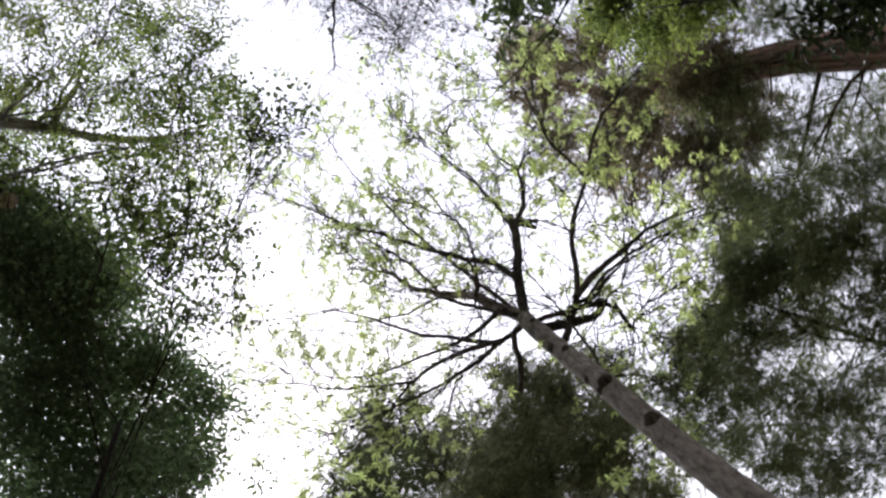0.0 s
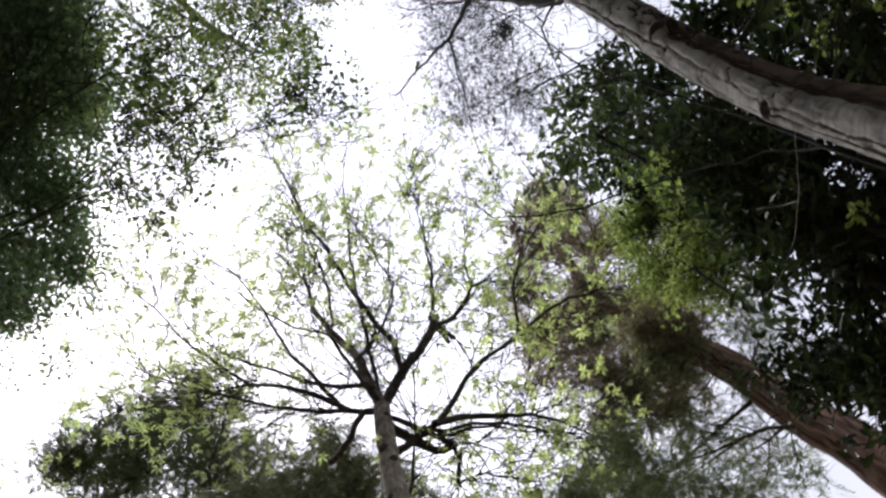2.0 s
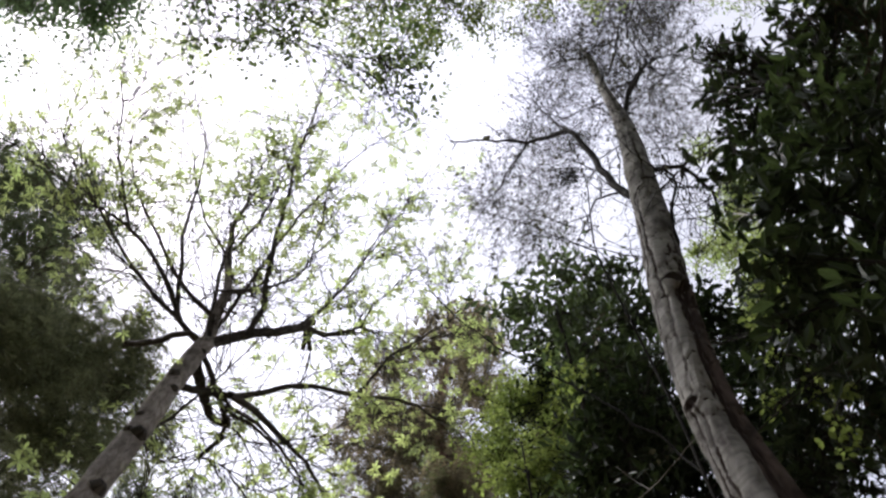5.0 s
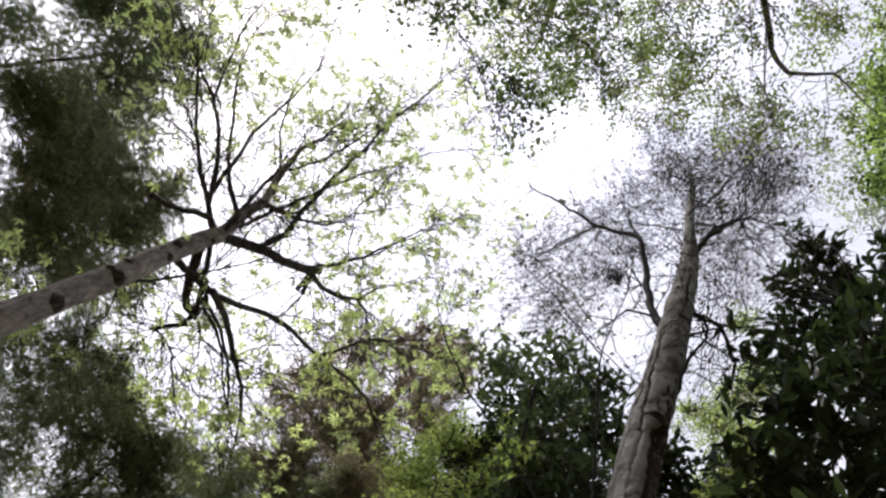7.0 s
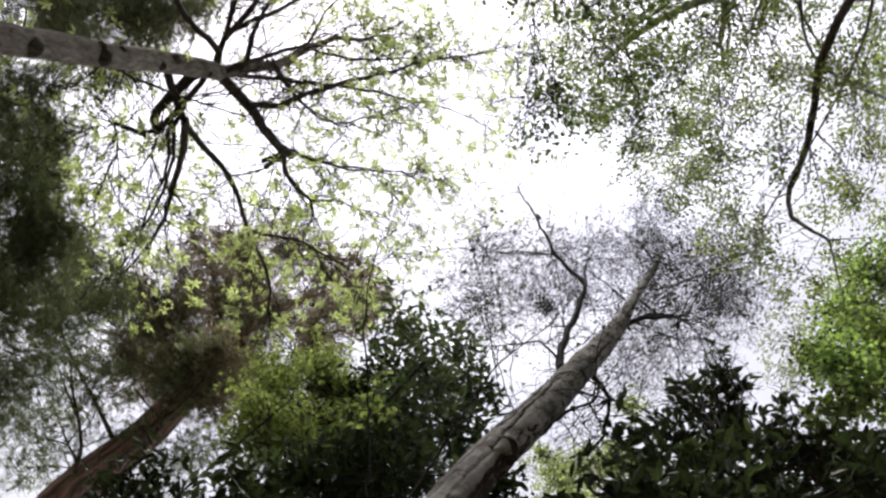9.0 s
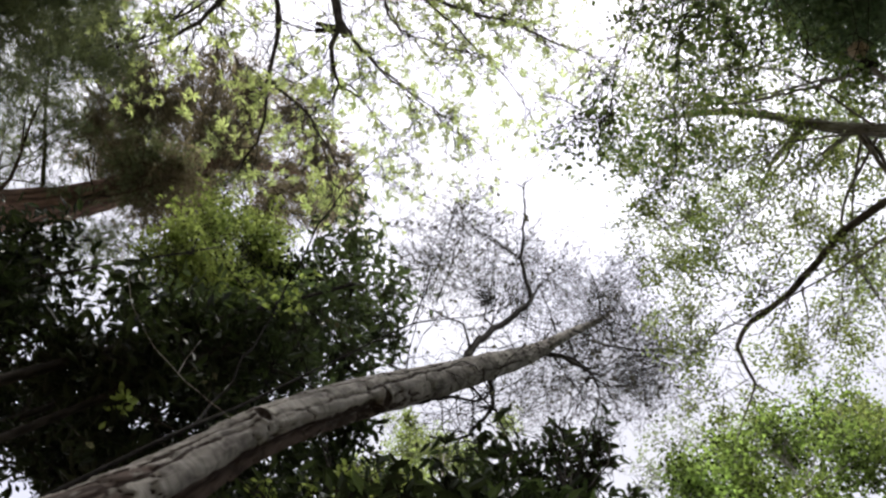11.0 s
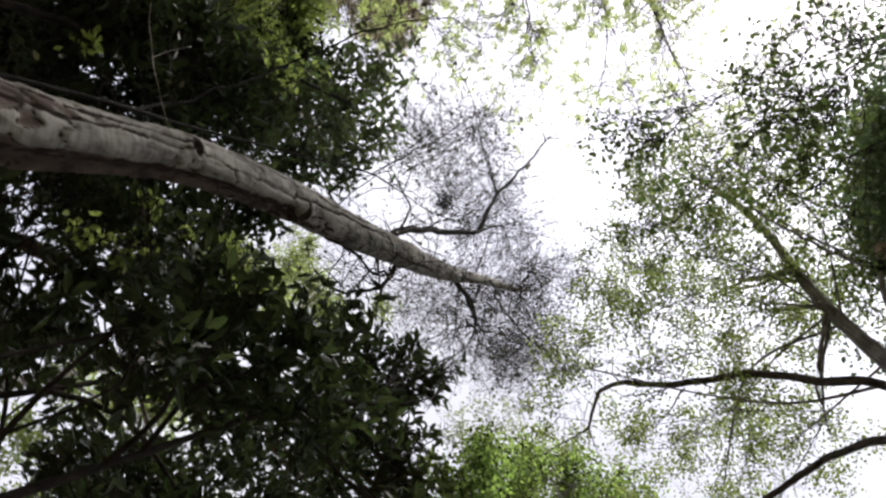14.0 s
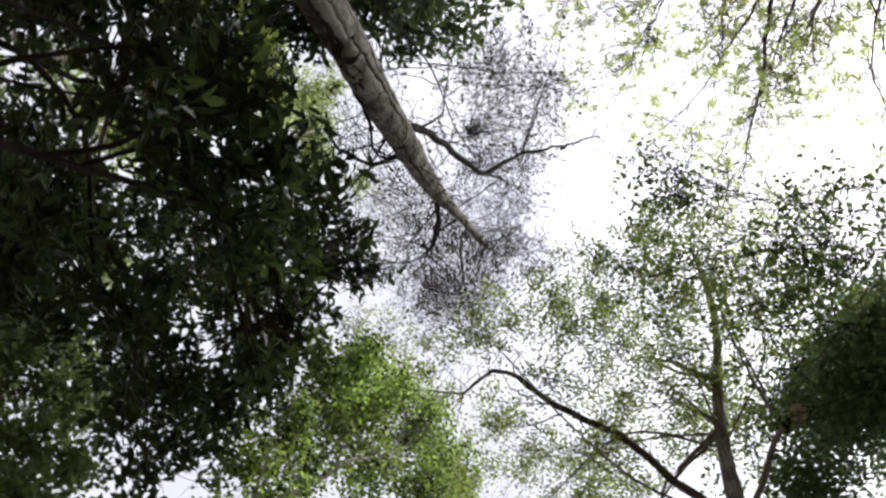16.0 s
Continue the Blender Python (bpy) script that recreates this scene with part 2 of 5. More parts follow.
def litter_material():
    m, n, l = material("leaf_litter")
    place = n.new("ShaderNodeTexCoord")
    tex = n.new("ShaderNodeTexVoronoi")
    tex.inputs["Scale"].default_value = 14.0
    l.new(place.outputs["Object"], tex.inputs["Vector"])
    broad = n.new("ShaderNodeTexNoise")
    broad.inputs["Scale"].default_value, broad.inputs["Detail"].default_value = 0.4, 6.0
    l.new(place.outputs["Object"], broad.inputs["Vector"])
    ramp = n.new("ShaderNodeValToRGB")
    ramp.color_ramp.elements[0].color = (0.06, 0.04, 0.025, 1)
    ramp.color_ramp.elements[1].color = (0.20, 0.14, 0.08, 1)
    l.new(tex.outputs["Color"], ramp.inputs["Fac"])
    green = n.new("ShaderNodeMix")
    green.data_type = "RGBA"
    grow = n.new("ShaderNodeMapRange")
    grow.inputs["From Min"].default_value, grow.inputs["From Max"].default_value = 0.5, 0.65
    l.new(broad.outputs["Fac"], grow.inputs["Value"])
    l.new(grow.outputs[0], green.inputs["Factor"])
    l.new(ramp.outputs["Color"], green.inputs["A"])
    green.inputs["B"].default_value = (0.06, 0.10, 0.03, 1)
    bsdf = n.new("ShaderNodeBsdfPrincipled")
    bsdf.inputs["Roughness"].default_value = 0.95
    l.new(green.outputs["Result"], bsdf.inputs["Base Color"])
    relief = n.new("ShaderNodeBump")
    relief.inputs["Strength"].default_value, relief.inputs["Distance"].default_value = 0.7, 0.04
    l.new(tex.outputs["Distance"], relief.inputs["Height"])
    l.new(relief.outputs[0], bsdf.inputs["Normal"])
    out = n.new("ShaderNodeOutputMaterial")
    l.new(bsdf.outputs[0], out.inputs["Surface"])
    return m


LITTER = litter_material()


# ---- ground: one sheet to the horizon ----
def build_ground():
    bm = bmesh.new()
    rings = [0.0] + [0.6 * 1.21 ** i for i in range(42)]
    sides, last = 64, None
    for r in rings:
        ring = []
        for k in range(1 if r == 0 else sides):
            a = 2 * math.pi * k / sides
            x, y = r * math.cos(a), r * math.sin(a)
            ring.append(bm.verts.new((x, y, 0.12 * noise.noise((x * 0.25, y * 0.25, 0)) - 0.05)))
        if last:
            for k in range(sides):
                j = (k + 1) % sides
                if len(last) == 1:
                    bm.faces.new((last[0], ring[k], ring[j]))
                else:
                    bm.faces.new((last[k], ring[k], ring[j], last[j]))
        last = ring
    me = bpy.data.meshes.new("ground")
    bm.to_mesh(me)
    bm.free()
    me.materials.append(LITTER)
    tagged(new("ground", me), "woodland floor of brown leaf litter and low green growth", "ground", kind="structure")


build_ground()


# ---- tree making ----
def mesh_part(name, verts, faces, mat, parent, label="", kind="", uvs=None, smooth=False):
    """One mesh object under a thing, with its corners given in the world."""
    base = np.array(parent.matrix_world.translation if parent.parent is None else parent.parent.matrix_world.translation)
    me = bpy.data.meshes.new(name)
    me.from_pydata((np.asarray(verts) - base).tolist(), [], faces)
    me.materials.append(mat)
    if uvs is not None:
        layer = me.uv_layers.new(name="UVMap")
        order = np.empty(len(me.loops), dtype=np.int32)
        me.loops.foreach_get("vertex_index", order)
        layer.data.foreach_set("uv", np.asarray(uvs, dtype=np.float32)[order].ravel())
    if smooth:
        me.polygons.foreach_set("use_smooth", np.ones(len(me.polygons), dtype=bool))
    ob = new(name, me)
    ob.parent = parent
    return tagged(ob, label, kind=kind)


def thing(name, x, y, label, category, group=""):
    ob = new(name)
    ob.location = (x, y, 0)
    bpy.context.view_layer.update()
    return tagged(ob, label, category, group)


def spline(points, step):
    """Evenly spaced points on a smooth curve through the given ones."""
    p = [np.array(q, dtype=float) for q in points]
    p = [2 * p[0] - p[1]] + p + [2 * p[-1] - p[-2]]
    out = []
    for a, b, c, d in zip(p, p[1:], p[2:], p[3:]):
        n = max(2, int(np.linalg.norm(c - b) / step))
        for i in range(n):
            s = i / n
            out.append(0.5 * (2 * b + (c - a) * s + (2 * a - 5 * b + 4 * c - d) * s * s + (3 * b - a - 3 * c + d) * s ** 3))
    out.append(p[-2])
    return np.array(out)


def kinked(points, amount, seed):
    """The same line with uneven kinks between its points."""
    rng = np.random.default_rng(seed)
    p = [np.array(q, dtype=float) for q in points]
    out = [p[0]]
    for a, b in zip(p, p[1:]):
        long = np.linalg.norm(b - a)
        for f in ((0.5,) if long < 0.5 else (0.3, 0.66)):
            f += rng.uniform(-0.1, 0.1)
            out.append(a + (b - a) * f + rng.normal(0, amount * long, 3))
        out.append(b)
    return out


def tube(path, radii, sides, rough=0.0, seed=0.0, wobble=3.0):
    """Corners, faces and bark grid of a tapered stem along a path."""
    path = np.asarray(path)
    n = len(path)
    way = np.gradient(path, axis=0)
    way /= np.linalg.norm(way, axis=1)[:, None] + 1e-9
    ref = np.array((1.0, 0.13, 0.0)) if abs(way[0][0]) < 0.8 else np.array((0.0, 1.0, 0.1))
    run = np.concatenate([[0], np.cumsum(np.linalg.norm(np.diff(path, axis=0), axis=1))])
    verts, uvs = [], []
    for i in range(n):
        side = ref - way[i] * ref.dot(way[i])
        side /= np.linalg.norm(side) + 1e-9
        ref = side
        up = np.cross(way[i], side)
        for k in range(sides + 1):
            a = 2 * math.pi * k / sides
            r = radii[i]
            if rough:
                c, s = math.cos(a), math.sin(a)
                r *= 1 + rough * (noise.noise((c * 1.3 + seed, s * 1.3, run[i] * wobble)) + 0.5 * noise.noise((c * 4 + seed, s * 4, run[i] * wobble * 2.5)))
            verts.append(path[i] + side * (r * math.cos(a)) + up * (r * math.sin(a)))
            uvs.append((a * radii[0], run[i] + seed))
    w = sides + 1
    faces = [(i * w + k, i * w + k + 1, (i + 1) * w + k + 1, (i + 1) * w + k) for i in range(n - 1) for k in range(sides)]
    faces.append(tuple((n - 1) * w + k for k in range(sides)))
    return verts, faces, uvs


def stem(name, parent, points, r0, r1, mat, sides=10, step=0.25, rough=0.06, label="", power=1.0, wobble=3.0):
    path = spline(points, step)
    s = np.linspace(0, 1, len(path)) ** power
    seed = float(np.abs(np.sum(path[0])) % 7)
    verts, faces, uvs = tube(path, r0 + (r1 - r0) * s, sides, rough, seed, wobble)
    return mesh_part(name, verts, faces, mat, parent, label, uvs=uvs, smooth=True)


def twig_web(rng, starts, ways, length, radius, segments=4, bend=0.5, droop=0.0, fork=2, depth=1):
    """Fine twigs: centre lines that wander, fork and thin out. Returns a list of (path, r0)."""
    out = []
    work = [(np.array(s), np.array(w), length * rng.uniform(0.6, 1.2), radius, depth) for s, w in zip(starts, ways)]
    while work:
        p, d, long, r, left = work.pop()
        d = d / (np.linalg.norm(d) + 1e-9)
        path = [p]
        for i in range(segments):
            d = d + rng.normal(0, bend / segments ** 0.5, 3) + np.array((0, 0, -droop))
            d /= np.linalg.norm(d)
            p = p + d * long / segments
            path.append(p)
            if left > 0 and i > 0:
                for _ in range(fork if i < segments - 1 else 1):
                    if rng.random() < 0.75:
                        away = d + rng.normal(0, 0.75, 3)
                        work.append((p, away, long * rng.uniform(0.4, 0.75), r * 0.62, left - 1))
        out.append((np.array(path), r))
    return out


def web_mesh(name, parent, web, mat, label="", tip=0.35):
    """All the fine twigs of one tree as three-sided tapered stems in one mesh."""
    verts, faces, uvs = [], [], []
    for path, r in web:
        n = len(path)
        d = path[-1] - path[0]
        d = d / (np.linalg.norm(d) + 1e-9)
        a = np.cross(d, (0.31, 0.52, 0.79))
        a /= np.linalg.norm(a) + 1e-9
        b = np.cross(d, a)
        base = len(verts)
        for i, p in enumerate(path):
            q = r * (1 - (1 - tip) * i / (n - 1))
            for k in range(3):
                t = 2.094 * k
                verts.append(p + a * (q * math.cos(t)) + b * (q * math.sin(t)))
                uvs.append((t * r, i * 0.1))
        for i in range(n - 1):
            for k in range(3):
                j = (k + 1) % 3
                faces.append((base + i * 3 + k, base + i * 3 + j, base + i * 3 + 3 + j, base + i * 3 + 3 + k))
    return mesh_part(name, verts, faces, mat, parent, label, kind="stuff", uvs=uvs)


def blade(long, wide, fold=0.18, tip=0.0, belly=0.45):
    """A folded leaf with a pointed end: six corners, four faces; its stalk is at the origin, it grows along x."""
    v = np.array([(0, 0, 0), (long * belly, wide / 2, wide * fold), (long * belly, 0, 0), (long * belly, -wide / 2, wide * fold),
                  (long * 0.8, wide * 0.33, wide * fold * 0.4 - tip), (long, 0, -tip * 1.6), (long * 0.8, -wide * 0.33, wide * fold * 0.4 - tip)])
    return v, [(0, 2, 1), (0, 3, 2), (1, 2, 5, 4), (2, 3, 6, 5)]


def kite(long, wide, fold=0.25):
    """A small folded leaf of two faces, for leaves seen far off."""
    return np.array([(0, 0, 0), (long * 0.5, wide / 2, wide * fold), (long, 0, -wide * 0.1), (long * 0.5, -wide / 2, wide * fold)]), [(0, 2, 1), (0, 3, 2)]


def spray(long, count, blade_long, blade_wide, droop=0.06):
    """A flat needle spray: a stem with narrow blades to both sides."""
    v, f = [], []
    for i in range(count):
        s = (i + 0.5) / count
        x, side = long * s, 1 if i % 2 else -1
        z = -droop * s * s * 2
        q = blade_long * (1.15 - 0.7 * s)
        b = len(v)
        v += [(x, 0, z), (x + q * 0.55, side * q * 0.6 + blade_wide, z - 0.01), (x + q * 0.9, side * q, z - droop * 0.6), (x + q * 0.5 - blade_wide * 0.5, side * q * 0.62, z - 0.005)]
        f.append((b, b + 1, b + 2, b + 3))
    return np.array(v), f


def palmate(long, wide, fingers=6, droop=0.5, leaf=blade):
    """A young star of drooping pointed leaflets."""
    v, f = [], []
    for i in range(fingers):
        a = 2 * math.pi * (i + 0.25 * math.sin(i * 2.4)) / fingers
        bv, bf = leaf(long * (1 + 0.22 * math.sin(i * 1.9)), wide, 0.3)
        c, s = math.cos(a), math.sin(a)
        b = len(v)
        for x, y, z in bv:
            v.append((x * c - y * s, x * s + y * c, z - droop * x * x / long))
        f += [tuple(k + b for k in q) for q in bf]
    return np.array(v), f


def turns(rng, n, tilt):
    """n turning matrices with leaves roughly level (small tilt) or every way (large tilt)."""
    yaw = rng.uniform(0, 2 * math.pi, n)
    ax, ay = rng.normal(0, tilt, n), rng.normal(0, tilt, n)
    cz, sz, cx, sx, cy, sy = np.cos(yaw), np.sin(yaw), np.cos(ax), np.sin(ax), np.cos(ay), np.sin(ay)
    z = np.zeros(n)
    o = np.ones(n)
    mz = np.array([[cz, -sz, z], [sz, cz, z], [z, z, o]]).transpose(2, 0, 1)
    mx = np.array([[o, z, z], [z, cx, -sx], [z, sx, cx]]).transpose(2, 0, 1)
    my = np.array([[cy, z, sy], [z, o, z], [-sy, z, cy]]).transpose(2, 0, 1)
    return mz @ my @ mx


def scatter(name, parent, rng, spots, shape, mat, tilt=0.7, spread=(0.7, 1.25), label="", singles=0, piece="leaf"):
    """Leaves at the given spots: the nearest as pieces of their own, the others in one mesh."""
    v, f = shape
    n = len(spots)
    m = turns(rng, n, tilt)
    size = rng.uniform(*spread, n)
    near = np.argsort(np.linalg.norm(spots - np.array((0, 0, 1.6)), axis=1))[:singles]
    alone = np.zeros(n, dtype=bool)
    alone[near] = True
    rest = np.flatnonzero(~alone)
    pts = np.einsum("nij,vj->nvi", m[rest], v) * size[rest, None, None] + spots[rest, None, :]
    k = len(v)
    faces = []
    for q in f:
        a = np.array(q)[None, :] + (np.arange(len(rest)) * k)[:, None]
        faces += a.tolist()
    mass = mesh_part(name, pts.reshape(-1, 3), faces, mat, parent, label, kind="stuff")
    if singles:
        me = bpy.data.meshes.new(piece)
        me.from_pydata(v.tolist(), [], f)
        me.materials.append(mat)
        base = parent.matrix_world.translation
        for i in near:
            ob = new(piece, me)
            ob.parent = mass
            t = Matrix([list(r) for r in m[i]]).to_4x4()
            ob.matrix_local = Matrix.Translation(Vector(spots[i]) - base) @ t @ Matrix.Scale(float(size[i]), 4)


def clump_spots(rng, clumps, area, cover, flat=0.8, edge=0.5, ragged=0.65, tight=0.27):
    """Leaf places in uneven clumps: enough leaves of that area to cover each clump so many times over."""
    out = []
    for x, y, z, r in clumps:
        n = int(cover * math.pi * r * r / (area * 0.5))
        lumps = rng.normal(0, 0.62, (11, 3))
        d = rng.normal(0, 1, (n, 3))
        d /= np.linalg.norm(d, axis=1)[:, None]
        q = d * rng.random((n, 1)) ** edge
        q = np.where(rng.random((n, 1)) > ragged, q, lumps[rng.integers(0, 11, n)] + rng.normal(0, tight, (n, 3)))
        q *= np.array((1, 1, flat)) * r
        out.append(q + np.array((x, y, z)))
    return np.concatenate(out)


def plume_spots(rng, clumps, path, area, cover):
    """Needle places along tapering plumes that reach outward and a little up from each clump."""
    out = []
    for x, y, z, r in clumps:
        c = np.array((x, y, z))
        n = int(cover * math.pi * r * r / (area * 0.5))
        axis = path[int(np.argmin(np.abs(path[:, 2] - z)))]
        away = c - axis
        away[2] = 0
        away /= np.linalg.norm(away) + 1e-6
        ways = away * 0.9 + rng.normal(0, 0.55, (9, 3)) + np.array((0, 0, 0.35))
        ways /= np.linalg.norm(ways, axis=1)[:, None]
        k = rng.integers(0, 9, n)
        s = rng.random((n, 1))
        out.append(c + ways[k] * r * 1.55 * s + rng.normal(0, 1, (n, 3)) * r * 0.17 * (1.1 - s))
    return np.concatenate(out)


def crown_limbs(parent, rng, trunk, clumps, mat, r=0.05, sides=6, rise=0.25):
    """A few main limbs from the trunk, a side limb to every clump, and twigs inside it."""
    pts = np.array([q[:3] for q in clumps])
    heads = [int(np.argmax(pts[:, 2]))]
    while len(heads) < max(2, len(pts) // 5):
        gap = np.min([np.linalg.norm(pts - pts[h], axis=1) for h in heads], axis=0)
        heads.append(int(np.argmax(gap)))
    owner = np.argmin([np.linalg.norm(pts - pts[h], axis=1) for h in heads], axis=0)
    starts, ways = [], []
    for g in range(len(heads)):
        mine = np.flatnonzero(owner == g)
        c = pts[mine].mean(axis=0)
        reach = np.linalg.norm(trunk[:, :2] - c[:2], axis=1)
        want = c[2] - rise * reach.min() - 0.8
        a = trunk[int(np.argmin(np.abs(trunk[:, 2] - want) + 0.2 * reach))]
        d = c - a
        long = np.linalg.norm(d)
        sag = rng.normal(0, 0.08 * long, 3)
        main = [a, a + d * 0.35 + sag + np.array((0, 0, 0.05 * long)), a + d * 0.7 + sag * 0.6, c]
        bough = stem("limb", parent, main, r * min(1.6, 0.6 + 0.16 * long), r * 0.3, mat, sides + 2, 0.3, 0.08)
        line = spline(main, 0.2)
        for k in mine:
            q = line[int(rng.uniform(0.35, 0.85) * (len(line) - 1))]
            d = pts[k] - q
            long = np.linalg.norm(d)
            stem("side_limb", bough, [q, q + d * 0.5 + rng.normal(0, 0.1 * long, 3), pts[k]], r * 0.42, 0.006, mat, sides, 0.3, 0.06)
            for _ in range(9):
                starts.append(q + d * rng.uniform(0.6, 1.0))
                ways.append(rng.normal(0, 1, 3) + d / (long + 1e-6) * 0.6)
    lengths = float(np.mean([q[3] for q in clumps])) * 1.2
    web_mesh("twigwork", parent, twig_web(rng, starts, ways, lengths, 0.008, depth=1), mat)


def leafy_tree(name, label, base, trunk_points, radii, bark, clumps, shape, area, mat, cover, seed, tilt=0.7, flat=0.8,
               singles=0, limb=0.05, category="tree", crown="crown", spread=(0.7, 1.25), extra=(), limb_bark=None, piece="leaf", ragged=0.65, tight=0.27, plumes=0.0):
    rng = np.random.default_rng(seed)
    tree = thing(name, base[0], base[1], label, category)
    points = [(base[0], base[1], -0.1)] + list(trunk_points)
    stem("trunk", tree, points, radii[0], radii[1], bark, 14, 0.3, 0.09)
    path = spline(points, 0.3)
    crown_limbs(tree, rng, path, clumps, limb_bark or bark, limb)
    for pts, r0, r1 in extra:
        far = np.linalg.norm(path - np.array(pts[0]) + np.array((0, 0, 0.5)), axis=1)
        if far.min() < 0.9 and r0 > 0.03:
            pts = [tuple(path[int(np.argmin(far))])] + list(pts)
        stem("limb", tree, kinked(pts, 0.02, int(r0 * 1000)), r0, r1, LIMB_BARK if r0 > 0.045 else limb_bark or bark, 10, 0.15, 0.1)
    spots = clump_spots(rng, clumps, area, cover * (1 - plumes), flat, ragged=ragged, tight=tight)
    if plumes:
        spots = np.concatenate([spots, plume_spots(rng, clumps, path, area, cover * plumes)])
    scatter(crown, tree, rng, spots, shape, mat, tilt, spread, singles=singles, piece=piece)
    return tree


# ---- the chestnut with young leaves ----
def chestnut():
    rng = np.random.default_rng(11)
    tree = thing("chestnut_tree", -0.62, 7.42, "tall grey-barked chestnut with knotty trunk and sparse young green leaves", "tree")
    trunk = [(-0.62, 7.42, -0.1), (-0.50, 7.40, 4.0), (-0.36, 7.37, 7.4), (-0.27, 7.35, 8.6), (-0.17, 7.34, 9.5), (-0.09, 7.31, 10.2), (-0.04, 7.29, 10.9), (0.02, 7.27, 11.5), (0.08, 7.25, 12.07), (0.15, 7.22, 12.48)]
    bole = stem("trunk", tree, trunk, 0.25, 0.15, CHESTNUT_BARK, 24, 0.08, 0.11, wobble=2.2, power=1.3)
    trunk_line = spline(trunk, 0.05)
    # scars and collars of lost branches, out from the stem
    for x, y, z, s in ((-0.07, 7.18, 9.86, 0.11), (-0.27, 7.12, 9.85, 0.06), (-0.17, 7.18, 8.78, 0.11), (-0.22, 7.14, 10.20, 0.05), (-0.06, 7.12, 11.28, 0.08), (0.06, 7.12, 10.97, 0.06), (0.17, 7.12, 12.08, 0.05)):
        a = trunk_line[int(np.argmin(np.linalg.norm(trunk_line - np.array((x, y, z)), axis=1)))]
        way = np.array((x, y, z)) - a
        way /= np.linalg.norm(way)
        knot(bole, a + way * 0.19, s * 0.8, way + np.array((0.0, 0.0, 0.35)))
    limbs = []
    limbs.append(([(0.15, 7.22, 12.48), (0.13, 7.14, 12.84), (0.08, 7.06, 13.15), (0.05, 6.87, 13.73), (-0.26, 6.61, 14.55), (-0.46, 6.34, 15.19), (-0.45, 6.16, 15.56), (-0.44, 5.90, 16.03)], 0.128, 0.030, CHESTNUT_BARK))
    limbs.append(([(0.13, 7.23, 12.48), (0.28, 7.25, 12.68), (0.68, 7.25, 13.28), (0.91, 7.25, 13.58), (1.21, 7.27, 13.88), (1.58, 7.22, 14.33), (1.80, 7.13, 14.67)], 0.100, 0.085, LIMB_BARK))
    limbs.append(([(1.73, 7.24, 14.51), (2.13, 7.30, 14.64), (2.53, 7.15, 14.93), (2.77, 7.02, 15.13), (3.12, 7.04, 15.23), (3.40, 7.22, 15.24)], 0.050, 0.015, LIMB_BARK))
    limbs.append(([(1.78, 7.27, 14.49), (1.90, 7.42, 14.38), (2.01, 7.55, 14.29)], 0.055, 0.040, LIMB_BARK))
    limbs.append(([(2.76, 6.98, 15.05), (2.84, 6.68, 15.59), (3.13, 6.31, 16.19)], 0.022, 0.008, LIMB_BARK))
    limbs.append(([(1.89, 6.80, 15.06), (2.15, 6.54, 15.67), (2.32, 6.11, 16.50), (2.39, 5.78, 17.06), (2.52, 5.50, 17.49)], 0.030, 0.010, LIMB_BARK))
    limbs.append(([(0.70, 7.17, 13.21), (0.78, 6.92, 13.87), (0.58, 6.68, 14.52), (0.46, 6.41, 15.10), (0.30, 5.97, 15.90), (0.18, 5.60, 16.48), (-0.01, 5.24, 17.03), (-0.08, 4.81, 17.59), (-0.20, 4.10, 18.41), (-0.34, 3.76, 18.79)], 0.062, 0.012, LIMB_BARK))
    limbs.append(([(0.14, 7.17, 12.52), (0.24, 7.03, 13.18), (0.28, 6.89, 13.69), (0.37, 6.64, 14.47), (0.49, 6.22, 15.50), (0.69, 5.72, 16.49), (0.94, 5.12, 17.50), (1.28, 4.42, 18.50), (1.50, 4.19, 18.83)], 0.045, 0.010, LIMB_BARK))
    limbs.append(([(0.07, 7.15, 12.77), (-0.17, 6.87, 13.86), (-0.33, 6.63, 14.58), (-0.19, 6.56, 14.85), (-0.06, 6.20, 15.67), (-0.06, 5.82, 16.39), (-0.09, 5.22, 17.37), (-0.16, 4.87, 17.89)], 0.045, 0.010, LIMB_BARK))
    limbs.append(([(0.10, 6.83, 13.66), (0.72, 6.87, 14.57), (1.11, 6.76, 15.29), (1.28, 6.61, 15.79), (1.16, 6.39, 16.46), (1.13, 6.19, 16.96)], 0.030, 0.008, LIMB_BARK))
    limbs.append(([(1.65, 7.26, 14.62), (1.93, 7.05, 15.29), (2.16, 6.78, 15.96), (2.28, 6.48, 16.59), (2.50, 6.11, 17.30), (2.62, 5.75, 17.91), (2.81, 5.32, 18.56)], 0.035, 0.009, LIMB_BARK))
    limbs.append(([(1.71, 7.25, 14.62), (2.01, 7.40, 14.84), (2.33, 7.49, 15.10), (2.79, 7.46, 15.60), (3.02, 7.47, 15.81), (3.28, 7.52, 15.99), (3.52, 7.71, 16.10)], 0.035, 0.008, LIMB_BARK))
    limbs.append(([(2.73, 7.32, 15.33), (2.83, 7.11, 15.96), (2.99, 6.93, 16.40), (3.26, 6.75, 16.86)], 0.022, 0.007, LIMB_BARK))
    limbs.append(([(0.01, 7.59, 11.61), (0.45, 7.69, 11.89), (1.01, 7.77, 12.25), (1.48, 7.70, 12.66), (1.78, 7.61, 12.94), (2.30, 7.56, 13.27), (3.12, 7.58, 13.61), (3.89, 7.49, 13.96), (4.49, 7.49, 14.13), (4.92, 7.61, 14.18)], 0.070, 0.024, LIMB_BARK))
